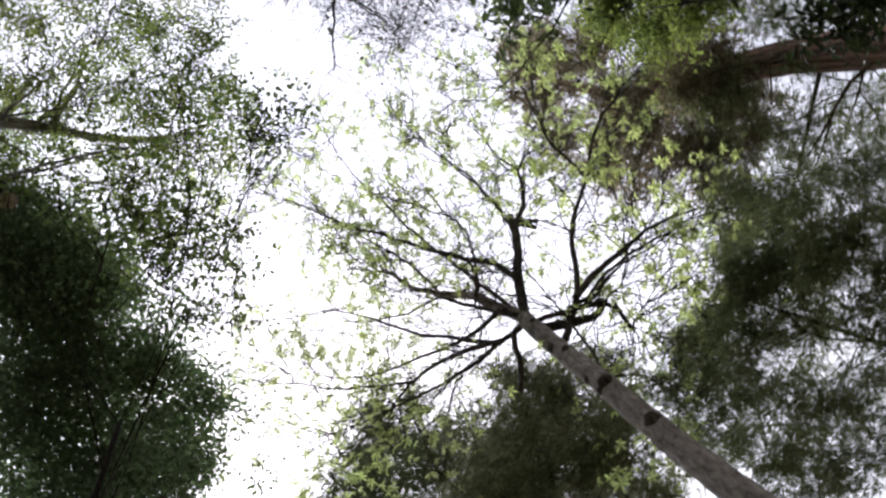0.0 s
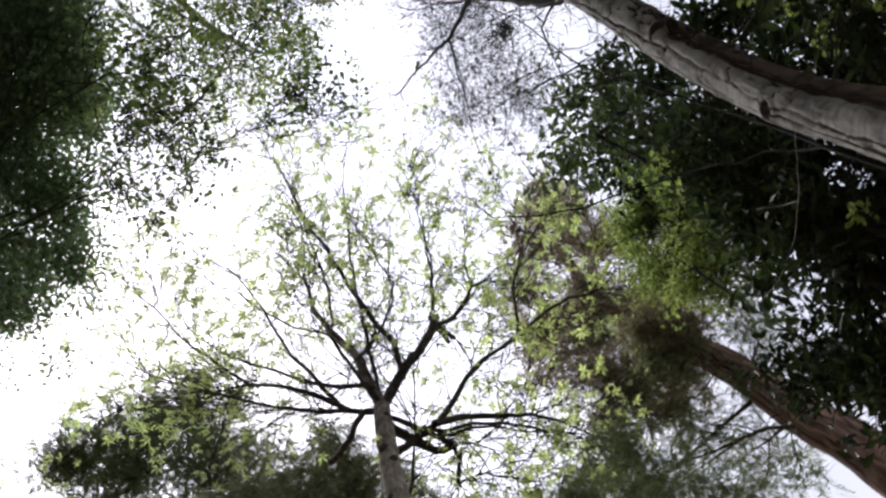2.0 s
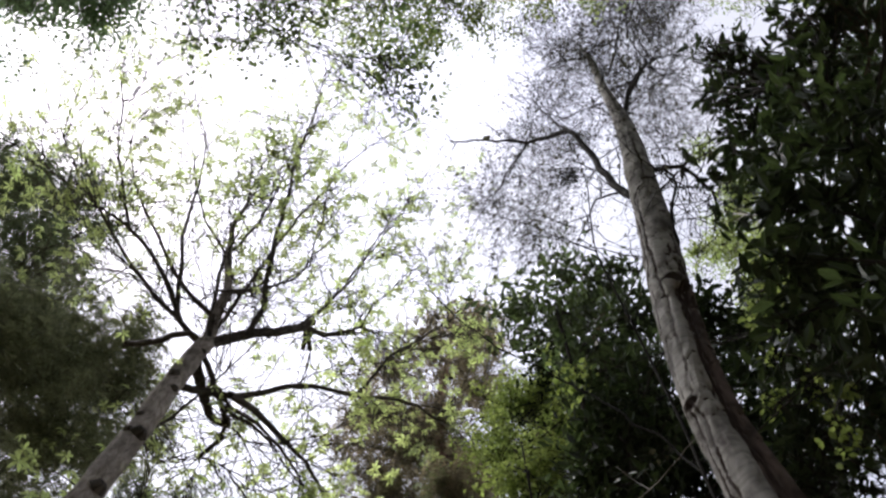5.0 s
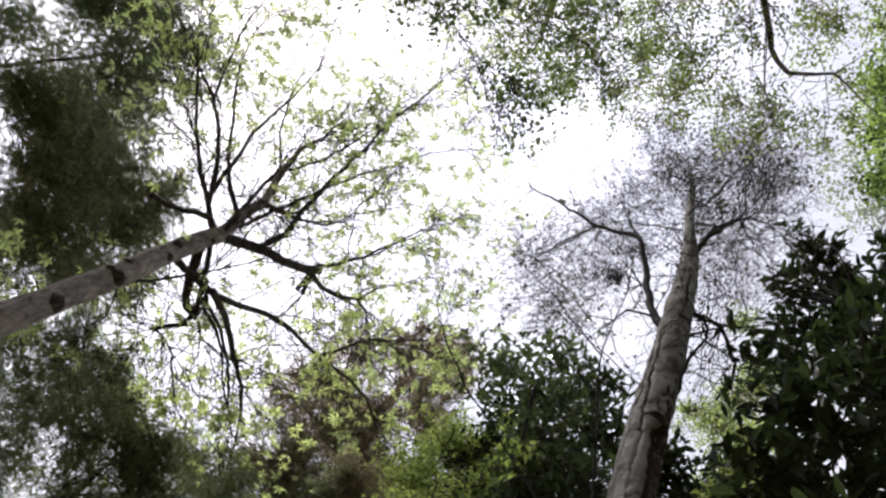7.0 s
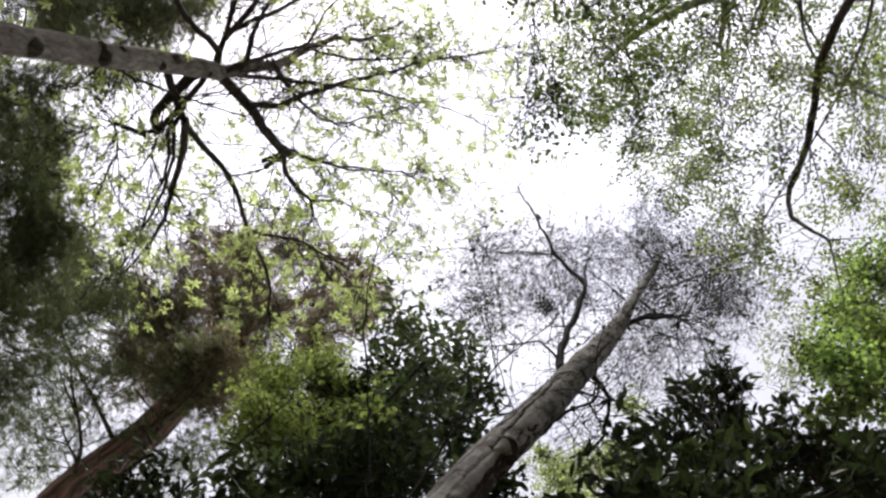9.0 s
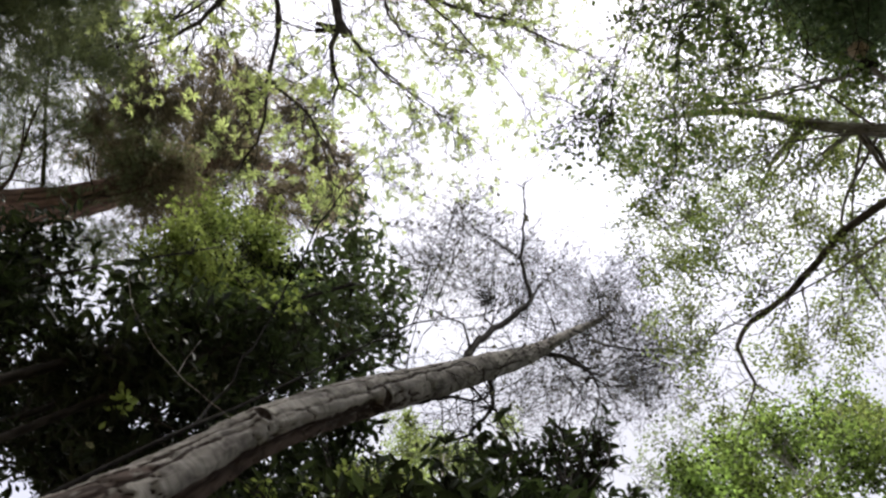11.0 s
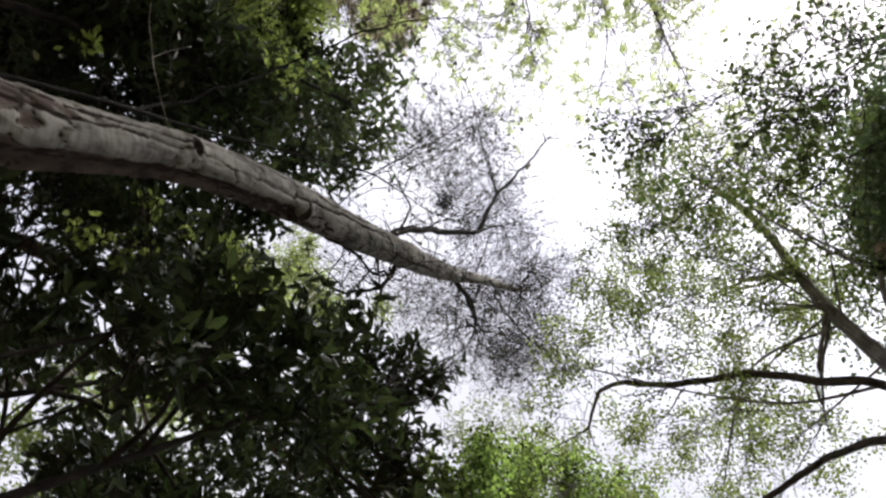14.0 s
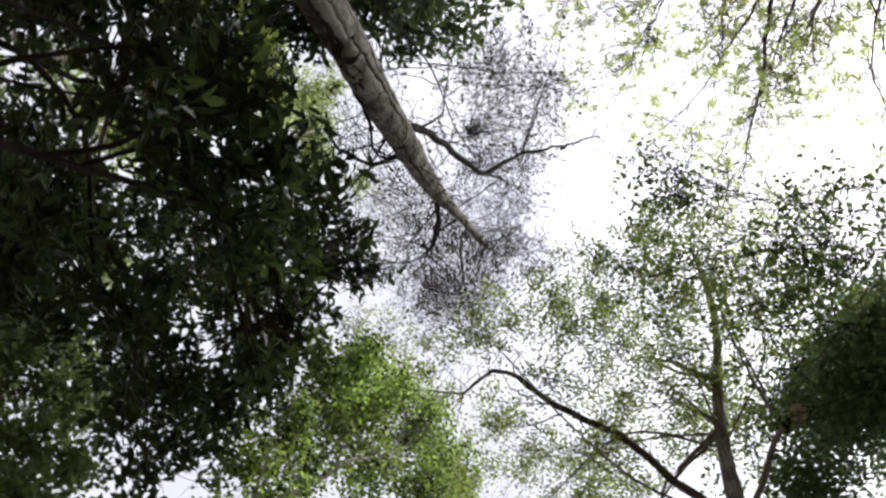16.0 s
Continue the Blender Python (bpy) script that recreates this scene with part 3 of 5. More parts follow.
    limbs.append(([(4.92, 7.61, 14.18), (5.01, 7.41, 14.32), (5.29, 7.14, 14.46), (5.47, 6.86, 14.62)], 0.024, 0.010, GREY_BARK))
    limbs.append(([(4.92, 7.61, 14.18), (5.33, 7.63, 14.13), (5.67, 7.57, 14.13)], 0.024, 0.010, GREY_BARK))
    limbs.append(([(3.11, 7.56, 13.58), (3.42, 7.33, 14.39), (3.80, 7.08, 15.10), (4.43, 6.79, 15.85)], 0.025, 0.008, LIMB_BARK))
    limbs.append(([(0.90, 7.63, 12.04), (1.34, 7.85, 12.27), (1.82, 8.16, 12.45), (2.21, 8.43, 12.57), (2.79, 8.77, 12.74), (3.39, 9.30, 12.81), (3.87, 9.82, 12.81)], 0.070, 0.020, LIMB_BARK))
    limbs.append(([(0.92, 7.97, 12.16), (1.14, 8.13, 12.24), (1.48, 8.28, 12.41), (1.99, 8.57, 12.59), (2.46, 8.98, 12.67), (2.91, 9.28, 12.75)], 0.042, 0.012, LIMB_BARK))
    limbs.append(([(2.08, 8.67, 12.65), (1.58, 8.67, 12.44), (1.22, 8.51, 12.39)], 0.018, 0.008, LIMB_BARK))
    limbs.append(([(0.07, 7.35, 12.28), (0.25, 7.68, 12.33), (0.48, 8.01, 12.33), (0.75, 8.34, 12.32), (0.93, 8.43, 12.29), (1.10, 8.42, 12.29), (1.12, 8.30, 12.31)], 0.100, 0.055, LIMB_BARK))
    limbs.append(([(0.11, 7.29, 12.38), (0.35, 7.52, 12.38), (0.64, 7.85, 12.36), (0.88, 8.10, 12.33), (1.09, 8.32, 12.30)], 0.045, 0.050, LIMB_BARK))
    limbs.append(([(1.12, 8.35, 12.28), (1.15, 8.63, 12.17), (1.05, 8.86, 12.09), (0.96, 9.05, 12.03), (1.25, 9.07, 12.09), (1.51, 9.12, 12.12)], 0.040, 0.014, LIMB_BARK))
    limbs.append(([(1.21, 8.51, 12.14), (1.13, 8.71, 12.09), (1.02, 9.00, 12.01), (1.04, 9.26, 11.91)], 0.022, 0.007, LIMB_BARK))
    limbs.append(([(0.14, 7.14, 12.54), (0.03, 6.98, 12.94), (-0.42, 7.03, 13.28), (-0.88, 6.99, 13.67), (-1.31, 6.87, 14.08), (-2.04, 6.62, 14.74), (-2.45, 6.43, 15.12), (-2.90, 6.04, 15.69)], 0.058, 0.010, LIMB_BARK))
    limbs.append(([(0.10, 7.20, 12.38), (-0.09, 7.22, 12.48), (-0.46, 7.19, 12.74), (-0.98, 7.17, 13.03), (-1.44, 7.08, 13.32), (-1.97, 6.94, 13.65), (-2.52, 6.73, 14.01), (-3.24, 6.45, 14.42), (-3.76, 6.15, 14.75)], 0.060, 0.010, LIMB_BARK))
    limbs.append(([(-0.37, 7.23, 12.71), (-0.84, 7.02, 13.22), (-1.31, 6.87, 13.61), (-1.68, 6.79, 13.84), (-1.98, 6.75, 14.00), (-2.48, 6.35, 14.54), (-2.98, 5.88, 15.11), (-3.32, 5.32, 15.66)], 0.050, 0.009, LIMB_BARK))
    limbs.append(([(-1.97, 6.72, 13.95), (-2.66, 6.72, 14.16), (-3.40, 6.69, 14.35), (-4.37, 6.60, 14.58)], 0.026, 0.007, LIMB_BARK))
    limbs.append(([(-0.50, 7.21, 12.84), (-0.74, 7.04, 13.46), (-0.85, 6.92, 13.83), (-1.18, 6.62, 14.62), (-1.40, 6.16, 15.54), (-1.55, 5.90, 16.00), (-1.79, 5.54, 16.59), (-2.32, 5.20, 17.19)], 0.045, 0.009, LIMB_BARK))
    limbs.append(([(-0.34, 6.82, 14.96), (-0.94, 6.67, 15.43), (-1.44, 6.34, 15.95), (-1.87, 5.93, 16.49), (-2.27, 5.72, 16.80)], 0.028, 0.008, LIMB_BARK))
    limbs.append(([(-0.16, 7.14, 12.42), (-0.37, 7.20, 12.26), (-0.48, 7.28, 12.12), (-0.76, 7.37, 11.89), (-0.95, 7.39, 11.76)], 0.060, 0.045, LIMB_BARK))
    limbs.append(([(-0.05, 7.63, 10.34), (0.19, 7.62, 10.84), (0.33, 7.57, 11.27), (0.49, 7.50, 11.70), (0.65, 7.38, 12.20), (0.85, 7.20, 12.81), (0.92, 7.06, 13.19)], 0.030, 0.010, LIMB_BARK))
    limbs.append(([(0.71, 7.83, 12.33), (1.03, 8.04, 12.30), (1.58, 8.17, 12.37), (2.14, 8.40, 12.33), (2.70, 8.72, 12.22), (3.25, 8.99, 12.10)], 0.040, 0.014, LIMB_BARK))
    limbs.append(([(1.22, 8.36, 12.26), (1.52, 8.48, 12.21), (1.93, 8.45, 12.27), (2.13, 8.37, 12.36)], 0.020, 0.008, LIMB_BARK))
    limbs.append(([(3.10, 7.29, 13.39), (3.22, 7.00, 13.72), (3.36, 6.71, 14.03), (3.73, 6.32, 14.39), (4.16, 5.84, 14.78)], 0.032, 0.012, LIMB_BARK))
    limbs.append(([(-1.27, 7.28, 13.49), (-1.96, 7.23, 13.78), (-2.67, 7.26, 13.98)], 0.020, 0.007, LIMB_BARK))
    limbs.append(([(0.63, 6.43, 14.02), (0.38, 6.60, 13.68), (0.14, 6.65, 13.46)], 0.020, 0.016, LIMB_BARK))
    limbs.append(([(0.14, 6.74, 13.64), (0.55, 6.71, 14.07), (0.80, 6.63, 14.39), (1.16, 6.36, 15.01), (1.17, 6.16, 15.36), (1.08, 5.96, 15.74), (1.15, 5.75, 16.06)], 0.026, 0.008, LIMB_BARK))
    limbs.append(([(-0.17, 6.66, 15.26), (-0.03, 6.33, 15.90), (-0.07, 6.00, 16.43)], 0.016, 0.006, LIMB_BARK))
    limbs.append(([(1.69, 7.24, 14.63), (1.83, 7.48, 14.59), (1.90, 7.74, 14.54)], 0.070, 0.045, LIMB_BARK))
    starts, ways, side_starts, side_ways = [], [], [], []
    for pts, r0, r1, mat in limbs:
        near = np.linalg.norm(trunk_line - np.array(pts[0]), axis=1)
        if near.min() < 0.45 and 0.025 < r0 < 0.14:
            pts = [tuple(trunk_line[int(np.argmin(near))])] + pts
        if r0 < 0.14:
            pts = kinked(pts, 0.012, len(starts))
        stem("limb", tree, pts, r0, r1, mat, 10, 0.12, 0.13, wobble=4)
        path = spline(pts, 0.12)
        if r1 > 0.04 or len(path) < 4:
            continue
        way = np.gradient(path, axis=0)
        way /= np.linalg.norm(way, axis=1)[:, None] + 1e-9
        for i in range(int(len(path) * 0.06), len(path)):
            if rng.random() < 0.26:
                side_starts.append(path[i])
                side_ways.append(way[i] * 0.9 + rng.normal(0, 0.45, 3))
            if rng.random() < 0.20:
                starts.append(path[i])
                ways.append(way[i] * 0.8 + rng.normal(0, 0.6, 3))
        side_starts += [path[-1]] * 3
        side_ways += [way[-1] + rng.normal(0, 0.4, 3) for _ in range(3)]
    web = twig_web(rng, side_starts, side_ways, 1.6, 0.014, segments=7, bend=0.5, fork=1, depth=2)
    web += twig_web(rng, starts, ways, 0.8, 0.008, segments=5, bend=0.6, fork=1, depth=1)
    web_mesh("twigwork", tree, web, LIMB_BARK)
    spots = []
    for path, r in web:
        if r < 0.0145:
            spots.append(path[-1])
            if rng.random() < 0.6:
                spots.append(path[-2] + rng.normal(0, 0.04, 3))
    spots = np.array(spots)
    spots = spots[rng.random(len(spots)) < 0.21]
    # the inner crown is bare wood
    inner = np.linalg.norm(spots - np.array((0.1, 6.9, 13.0)), axis=1)
    spots = spots[rng.random(len(spots)) < np.clip((inner - 0.9) / 2.0, 0.06, 1)]
    # every bud opens into one or two small drooping leaf stars
    spots = np.concatenate([spots, spots[::2] + rng.normal(0, 0.09, spots[::2].shape)])
    grown = (spots[:, 2] < 14.2) & (spots[:, 0] > 1.6)
    scatter("crown", tree, rng, spots[~grown], palmate(0.105, 0.036, 6, 0.4, leaf=kite), CHESTNUT_LEAF, 0.5, (0.5, 1.25))
    low = spots[grown]
    low = low[rng.random(len(low)) < 0.42]
    # short shoots that spring from the stem
    for x, y, z, r in [(-0.61, 8.18, 9.14, 0.33), (-0.46, 8.38, 9.79, 0.32), (-0.23, 9.71, 10.52, 0.35), (-1.08, 7.76, 9.19, 0.29)]:
        a = trunk_line[int(np.argmin(np.abs(trunk_line[:, 2] - z + 0.5)))]
        stem("side_limb", tree, [a, (a + np.array((x, y, z))) / 2 + np.array((0, 0, 0.1)), (x, y, z)], 0.012, 0.005, LIMB_BARK, 6, 0.12)
        low = np.concatenate([low, np.array((x, y, z)) + rng.normal(0, r * 0.6, (9, 3))])
    scatter("lower_crown", tree, rng, low, palmate(0.12, 0.05, 6, 0.4), CHESTNUT_LEAF, 0.5, (0.6, 1.3), "larger bright lower leaves", singles=300, piece="leaf")
    # the pale broken end of the thick lost limb
    end = (1.09, 8.32, 12.30)
    knot(tree, end, 0.07, (0.5, 0.2, 0.5), CUT_WOOD, "pale broken limb end")


def knot(parent, at, size, way, mat=LIMB_BARK, label="dark healed branch scar"):
    """A collar where a branch was lost."""
    way = np.array(way) / np.linalg.norm(way)
    at = np.array(at)
    path = [at - way * size * 0.7, at - way * size * 0.2, at + way * size * 0.2, at + way * size * 0.42, at + way * size * 0.5, at + way * size * 0.3]
    verts, faces, uvs = tube(np.array(path), [size * 1.45, size * 1.15, size * 0.95, size * 0.75, size * 0.5, size * 0.15], 14, 0.3, at[2], 9.0)
    mesh_part("knot", verts, faces, mat, parent, label, uvs=uvs, smooth=True)


chestnut()


# ---- the birch ----
def plated_trunk(tree, path, radii, sides=120):
    """Bark in long plates: wandering splits up the stem, scalloped seams between plates, smoother higher up."""
    rng = np.random.default_rng(22)
    verts, faces, uvs = tube(path, radii, sides)
    verts = np.array(verts)
    w = sides + 1
    n = len(path)
    centre = np.repeat(path, w, axis=0)
    out = verts - centre
    out /= np.linalg.norm(out, axis=1)[:, None] + 1e-9
    angle = np.tile(np.linspace(0, 2 * math.pi, w), n)
    run = np.concatenate([[0], np.cumsum(np.linalg.norm(np.diff(path, axis=0), axis=1))])
    v = np.repeat(run, w)
    girth = np.repeat(np.asarray(radii), w)
    split = np.zeros(len(v))
    number = 7
    starts = np.sort(rng.uniform(0, 2 * math.pi, number))
    lines = []
    for k in range(number):
        p, q, r = rng.uniform(0, 6.28, 3)
        wander = starts[k] + 0.35 * np.sin(run * 0.7 + p) + 0.12 * np.sin(run * 2.3 + q) + 0.05 * np.sin(run * 9.0 + r) + 0.03 * np.sin(run * 23.0 + q) + rng.normal(0, 0.02, n)
        lines.append(wander)
        here = np.clip(1.15 - 0.75 * np.abs(np.sin(run * 0.8 + q)) - np.clip(run - 6.0, 0, 9) * 0.12, 0, 1)
        away = np.abs((angle - np.repeat(wander, w) + math.pi) % (2 * math.pi) - math.pi) * girth
        split = np.maximum(split, np.clip(1.25 - away / 0.017, 0, 1) * np.repeat(here, w))
    # which plate column a corner lies in, and seams at uneven heights in each column
    order = np.stack([np.repeat(x, w) % (2 * math.pi) for x in lines])
    column = np.sum(order < (angle % (2 * math.pi))[None, :], axis=0) % number
    bulge = np.zeros(len(v))
    for k in range(number):
        seams = np.cumsum(rng.uniform(0.22, 0.85, 60))
        mine = column == k
        tilt = 0.05 * np.sin(angle[mine] * 3 + k) + 0.02 * np.sin(angle[mine] * 11 + 2 * k)
        h = v[mine] + tilt
        i = np.clip(np.searchsorted(seams, h), 1, 59)
        s = (h - seams[i - 1]) / (seams[i] - seams[i - 1])
        bulge[mine] = 0.013 * (1 - s) ** 0.5
        edge = np.minimum(h - seams[i - 1], seams[i] - h)
        split[mine] = np.maximum(split[mine], np.clip(1.1 - edge / 0.014, 0, 1) * 0.62)
    lump = np.array([noise.noise((math.cos(a) * 1.2, math.sin(a) * 1.2, h * 0.8)) for a, h in zip(angle, v)])
    scale = np.array([noise.noise((math.cos(a) * 3.0, math.sin(a) * 3.0, h * 6.0)) + 0.6 * noise.noise((math.cos(a) * 6.0, math.sin(a) * 6.0, h * 15.0)) for a, h in zip(angle, v)])
    # rings of swollen bark that run right round the upper stem
    upper = np.clip((v - 6.0) / 2.0, 0.0, 1)
    rings = np.cumsum(rng.uniform(0.08, 0.55, 90))
    h = v + 0.09 * np.sin(angle + 1.0 + v * 0.9) + 0.05 * np.sin(angle * 3 + v * 2) + 0.03 * scale
    i = np.clip(np.searchsorted(rings, h), 1, 89)
    s = (h - rings[i - 1]) / (rings[i] - rings[i - 1])
    bulge = bulge + upper * (0.008 * s ** 2)
    edge = np.minimum(h - rings[i - 1], rings[i] - h)
    split = np.maximum(split, np.clip(1 - edge / 0.022, 0, 1) * 0.62 * upper * np.clip(0.8 + 1.5 * lump, 0, 1))
    # eyes of shed branches with dark drooping brows, and a flute below the lowest one
    for x, y, zz, size, flute in ((2.79, 0.95, 6.50, 0.07, 3.20), (3.03, 0.67, 8.48, 0.05, 0.00), (3.17, 0.41, 10.50, 0.05, 0.00), (2.61, 1.25, 5.08, 0.06, 0.00), (3.03, 0.65, 9.31, 0.04, 0.00)):
        k = int(np.argmin(np.linalg.norm(verts - np.array((x, y, zz)), axis=1)))
        a = ((angle - angle[k] + math.pi) % (2 * math.pi) - math.pi) * girth + 0.02 * scale
        u = v - v[k] + 0.015 * scale
        eye = np.clip(1.4 - (a / size) ** 2 - (u / (size * 0.8)) ** 2, 0, 1)
        brow = np.clip(1 - np.abs(u + 0.75 * np.abs(a) - size * 0.5) / (0.28 * size), 0, 1) * np.clip(2.6 - np.abs(a) / size, 0, 1)
        split = np.maximum(split, np.maximum(eye * 0.8, brow * 0.75))
        bulge = bulge + 0.03 * np.clip(1.4 - (a / size / 1.3) ** 2 - (u / size / 1.2) ** 2, 0, 1) - 0.02 * eye
        if flute:
            k = int(np.argmin(np.linalg.norm(verts - np.array((2.79, 0.94, 6.02)), axis=1)))
            a = ((angle - angle[k] + math.pi) % (2 * math.pi) - math.pi) * girth + 0.03 * scale + 0.02 * np.sin(u * 2.5)
            run_down = np.clip(1.6 - np.abs(a) / 0.075, 0, 1) * np.clip(-u / 0.1, 0, 1) * np.clip((u + flute) / 0.5, 0, 1)
            bulge = bulge - 0.05 * run_down
            # the groove's shadow is painted dark through the split colour
            split = np.maximum(split, run_down * np.clip(0.44 + 0.3 * scale, 0, 1))
    # shade painted up one side, ragged border; old brown bark round the foot
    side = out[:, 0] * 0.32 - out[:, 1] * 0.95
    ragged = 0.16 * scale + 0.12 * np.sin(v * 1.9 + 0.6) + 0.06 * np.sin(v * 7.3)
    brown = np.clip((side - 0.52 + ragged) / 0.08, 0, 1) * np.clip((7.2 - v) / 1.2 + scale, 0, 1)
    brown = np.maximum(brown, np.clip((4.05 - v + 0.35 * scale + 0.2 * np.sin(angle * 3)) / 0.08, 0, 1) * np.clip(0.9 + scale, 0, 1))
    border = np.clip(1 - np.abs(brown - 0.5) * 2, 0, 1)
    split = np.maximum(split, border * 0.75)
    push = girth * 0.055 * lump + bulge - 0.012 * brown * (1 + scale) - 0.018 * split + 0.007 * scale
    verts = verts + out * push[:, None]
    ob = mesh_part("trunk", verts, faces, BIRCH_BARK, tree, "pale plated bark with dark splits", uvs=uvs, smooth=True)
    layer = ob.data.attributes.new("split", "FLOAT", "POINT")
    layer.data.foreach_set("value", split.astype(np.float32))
    layer = ob.data.attributes.new("side_shade_and_old_bark", "FLOAT", "POINT")
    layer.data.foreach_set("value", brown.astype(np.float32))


def birch():
    rng = np.random.default_rng(21)
    tree = thing("birch_tree", 2.45, 1.35, "tall pale birch with cracked bark and bare fine twigs", "tree")
    trunk = [(2.45, 1.35, -0.1), (2.53, 1.33, 2.0), (2.67, 1.23, 3.96), (2.74, 1.23, 5.11), (2.83, 1.15, 6.0), (2.92, 1.05, 6.75), (3.02, 0.92, 7.6), (3.10, 0.80, 8.4), (3.16, 0.69, 9.1), (3.23, 0.57, 9.85), (3.31, 0.44, 10.9), (3.38, 0.36, 11.9), (3.46, 0.25, 13.1), (3.53, 0.12, 14.2), (3.58, 0.03, 15.2), (3.60, -0.02, 16.0)]
    path = spline(trunk, 0.022)
    z = path[:, 2]
    radii = np.interp(z, [0, 3.9, 4.3, 5, 6.4, 7.3, 8.3, 9, 9.85, 10.9, 12.3, 14, 15.2, 16], [0.27, 0.190, 0.166, 0.150, 0.150, 0.148, 0.142, 0.136, 0.118, 0.090, 0.062, 0.044, 0.030, 0.016])
    plated_trunk(tree, path, radii)
    limbs = []
    limbs.append(([(3.06, 0.88, 8.61), (3.06, 0.94, 8.85), (3.05, 0.97, 9.19), (3.01, 0.96, 9.77), (2.92, 0.92, 10.49), (2.84, 0.91, 10.94)], 0.042, 0.034))
    limbs.append(([(2.84, 0.91, 10.94), (2.79, 1.12, 11.29), (2.69, 1.45, 11.81), (2.44, 1.79, 12.49), (2.17, 2.14, 13.07), (1.99, 2.33, 13.41)], 0.030, 0.009))
    limbs.append(([(2.72, 1.47, 11.95), (2.76, 1.90, 12.12), (2.83, 2.28, 12.24), (2.81, 2.56, 12.35)], 0.014, 0.005))
    limbs.append(([(2.84, 0.91, 10.94), (2.79, 0.99, 11.54), (2.71, 1.01, 12.21), (2.63, 1.00, 12.75)], 0.014, 0.005))
    limbs.append(([(3.34, 0.44, 10.91), (3.37, 0.29, 11.17), (3.40, 0.09, 11.49), (3.46, -0.11, 11.76), (3.54, -0.30, 12.01)], 0.036, 0.026))
    limbs.append(([(3.54, -0.30, 12.01), (3.72, -0.48, 12.24), (3.97, -0.67, 12.48)], 0.018, 0.006))
    limbs.append(([(3.54, -0.30, 12.01), (3.56, -0.46, 12.42), (3.51, -0.55, 12.85)], 0.016, 0.006))
    limbs.append(([(3.54, -0.30, 12.01), (3.65, -0.57, 12.30), (4.05, -0.99, 12.73), (4.13, -1.27, 13.01)], 0.012, 0.004))
    limbs.append(([(3.54, -0.30, 12.01), (3.85, -0.32, 11.90), (4.11, -0.47, 11.79)], 0.012, 0.004))
    limbs.append(([(3.38, 0.29, 11.22), (3.52, 0.09, 11.43), (3.72, -0.18, 11.69), (3.97, -0.53, 12.01), (4.09, -0.77, 12.21)], 0.014, 0.004))
    limbs.append(([(3.39, 0.30, 12.37), (3.54, 0.09, 12.33), (3.65, -0.15, 12.29)], 0.022, 0.012))
    limbs.append(([(3.38, 0.30, 12.59), (3.45, 0.12, 13.12), (3.50, -0.03, 13.50)], 0.022, 0.010))
    limbs.append(([(3.56, 0.05, 15.14), (3.63, -0.17, 15.19), (3.81, -0.33, 15.21), (3.94, -0.51, 15.23)], 0.022, 0.008))
    limbs.append(([(3.55, 0.07, 14.93), (3.34, 0.29, 15.15), (3.18, 0.48, 15.31), (3.09, 0.70, 15.44)], 0.024, 0.008))
    limbs.append(([(3.31, 0.46, 10.92), (3.27, 0.49, 11.44), (3.22, 0.54, 11.89)], 0.016, 0.006))
    limbs.append(([(3.20, 0.64, 9.01), (3.33, 0.52, 8.98), (3.47, 0.41, 8.94), (3.60, 0.41, 8.89), (3.76, 0.44, 8.83), (3.82, 0.43, 8.80), (3.93, 0.52, 8.75), (4.02, 0.66, 8.71), (4.08, 0.77, 8.67)], 0.026, 0.010))
    limbs.append(([(3.46, 0.41, 8.91), (3.70, 0.25, 9.22), (3.89, 0.10, 9.49)], 0.014, 0.005))
    limbs.append(([(2.99, 0.86, 7.08), (3.04, 0.80, 7.44), (3.09, 0.71, 7.77), (3.17, 0.56, 8.14), (3.18, 0.49, 8.41), (3.16, 0.49, 8.61)], 0.018, 0.010))
    limbs.append(([(3.13, 0.74, 8.37), (3.32, 0.56, 8.65), (3.48, 0.39, 8.91)], 0.018, 0.008))
    limbs.append(([(3.05, 0.88, 8.72), (2.98, 1.05, 8.91), (2.94, 1.19, 9.03), (3.04, 1.43, 9.13), (3.12, 1.68, 9.22)], 0.016, 0.005))
    limbs.append(([(2.98, 1.05, 7.51), (3.05, 1.19, 7.51), (3.09, 1.31, 7.51)], 0.012, 0.005))
    limbs.append(([(3.21, -1.36, 14.74), (3.51, -0.64, 14.19), (3.66, 0.08, 13.66)], 0.012, 0.020))
    limbs.append(([(3.66, 0.47, 11.86), (3.59, 0.22, 11.99), (3.55, -0.06, 12.12), (3.59, -0.35, 12.20)], 0.026, 0.018))
    limbs.append(([(3.59, -0.35, 12.20), (3.90, -0.31, 12.29), (4.22, -0.49, 12.39)], 0.012, 0.004))
    limbs.append(([(3.59, -0.35, 12.20), (3.46, -0.49, 12.81), (3.41, -0.73, 13.29)], 0.012, 0.004))
    limbs.append(([(3.71, 0.47, 11.84), (3.61, 0.52, 12.05), (3.40, 0.65, 12.46)], 0.014, 0.005))
    limbs.append(([(3.63, 0.37, 12.61), (3.51, 0.54, 12.71), (3.27, 1.00, 12.93), (2.79, 1.14, 13.21)], 0.016, 0.005))
    starts, ways = [], []
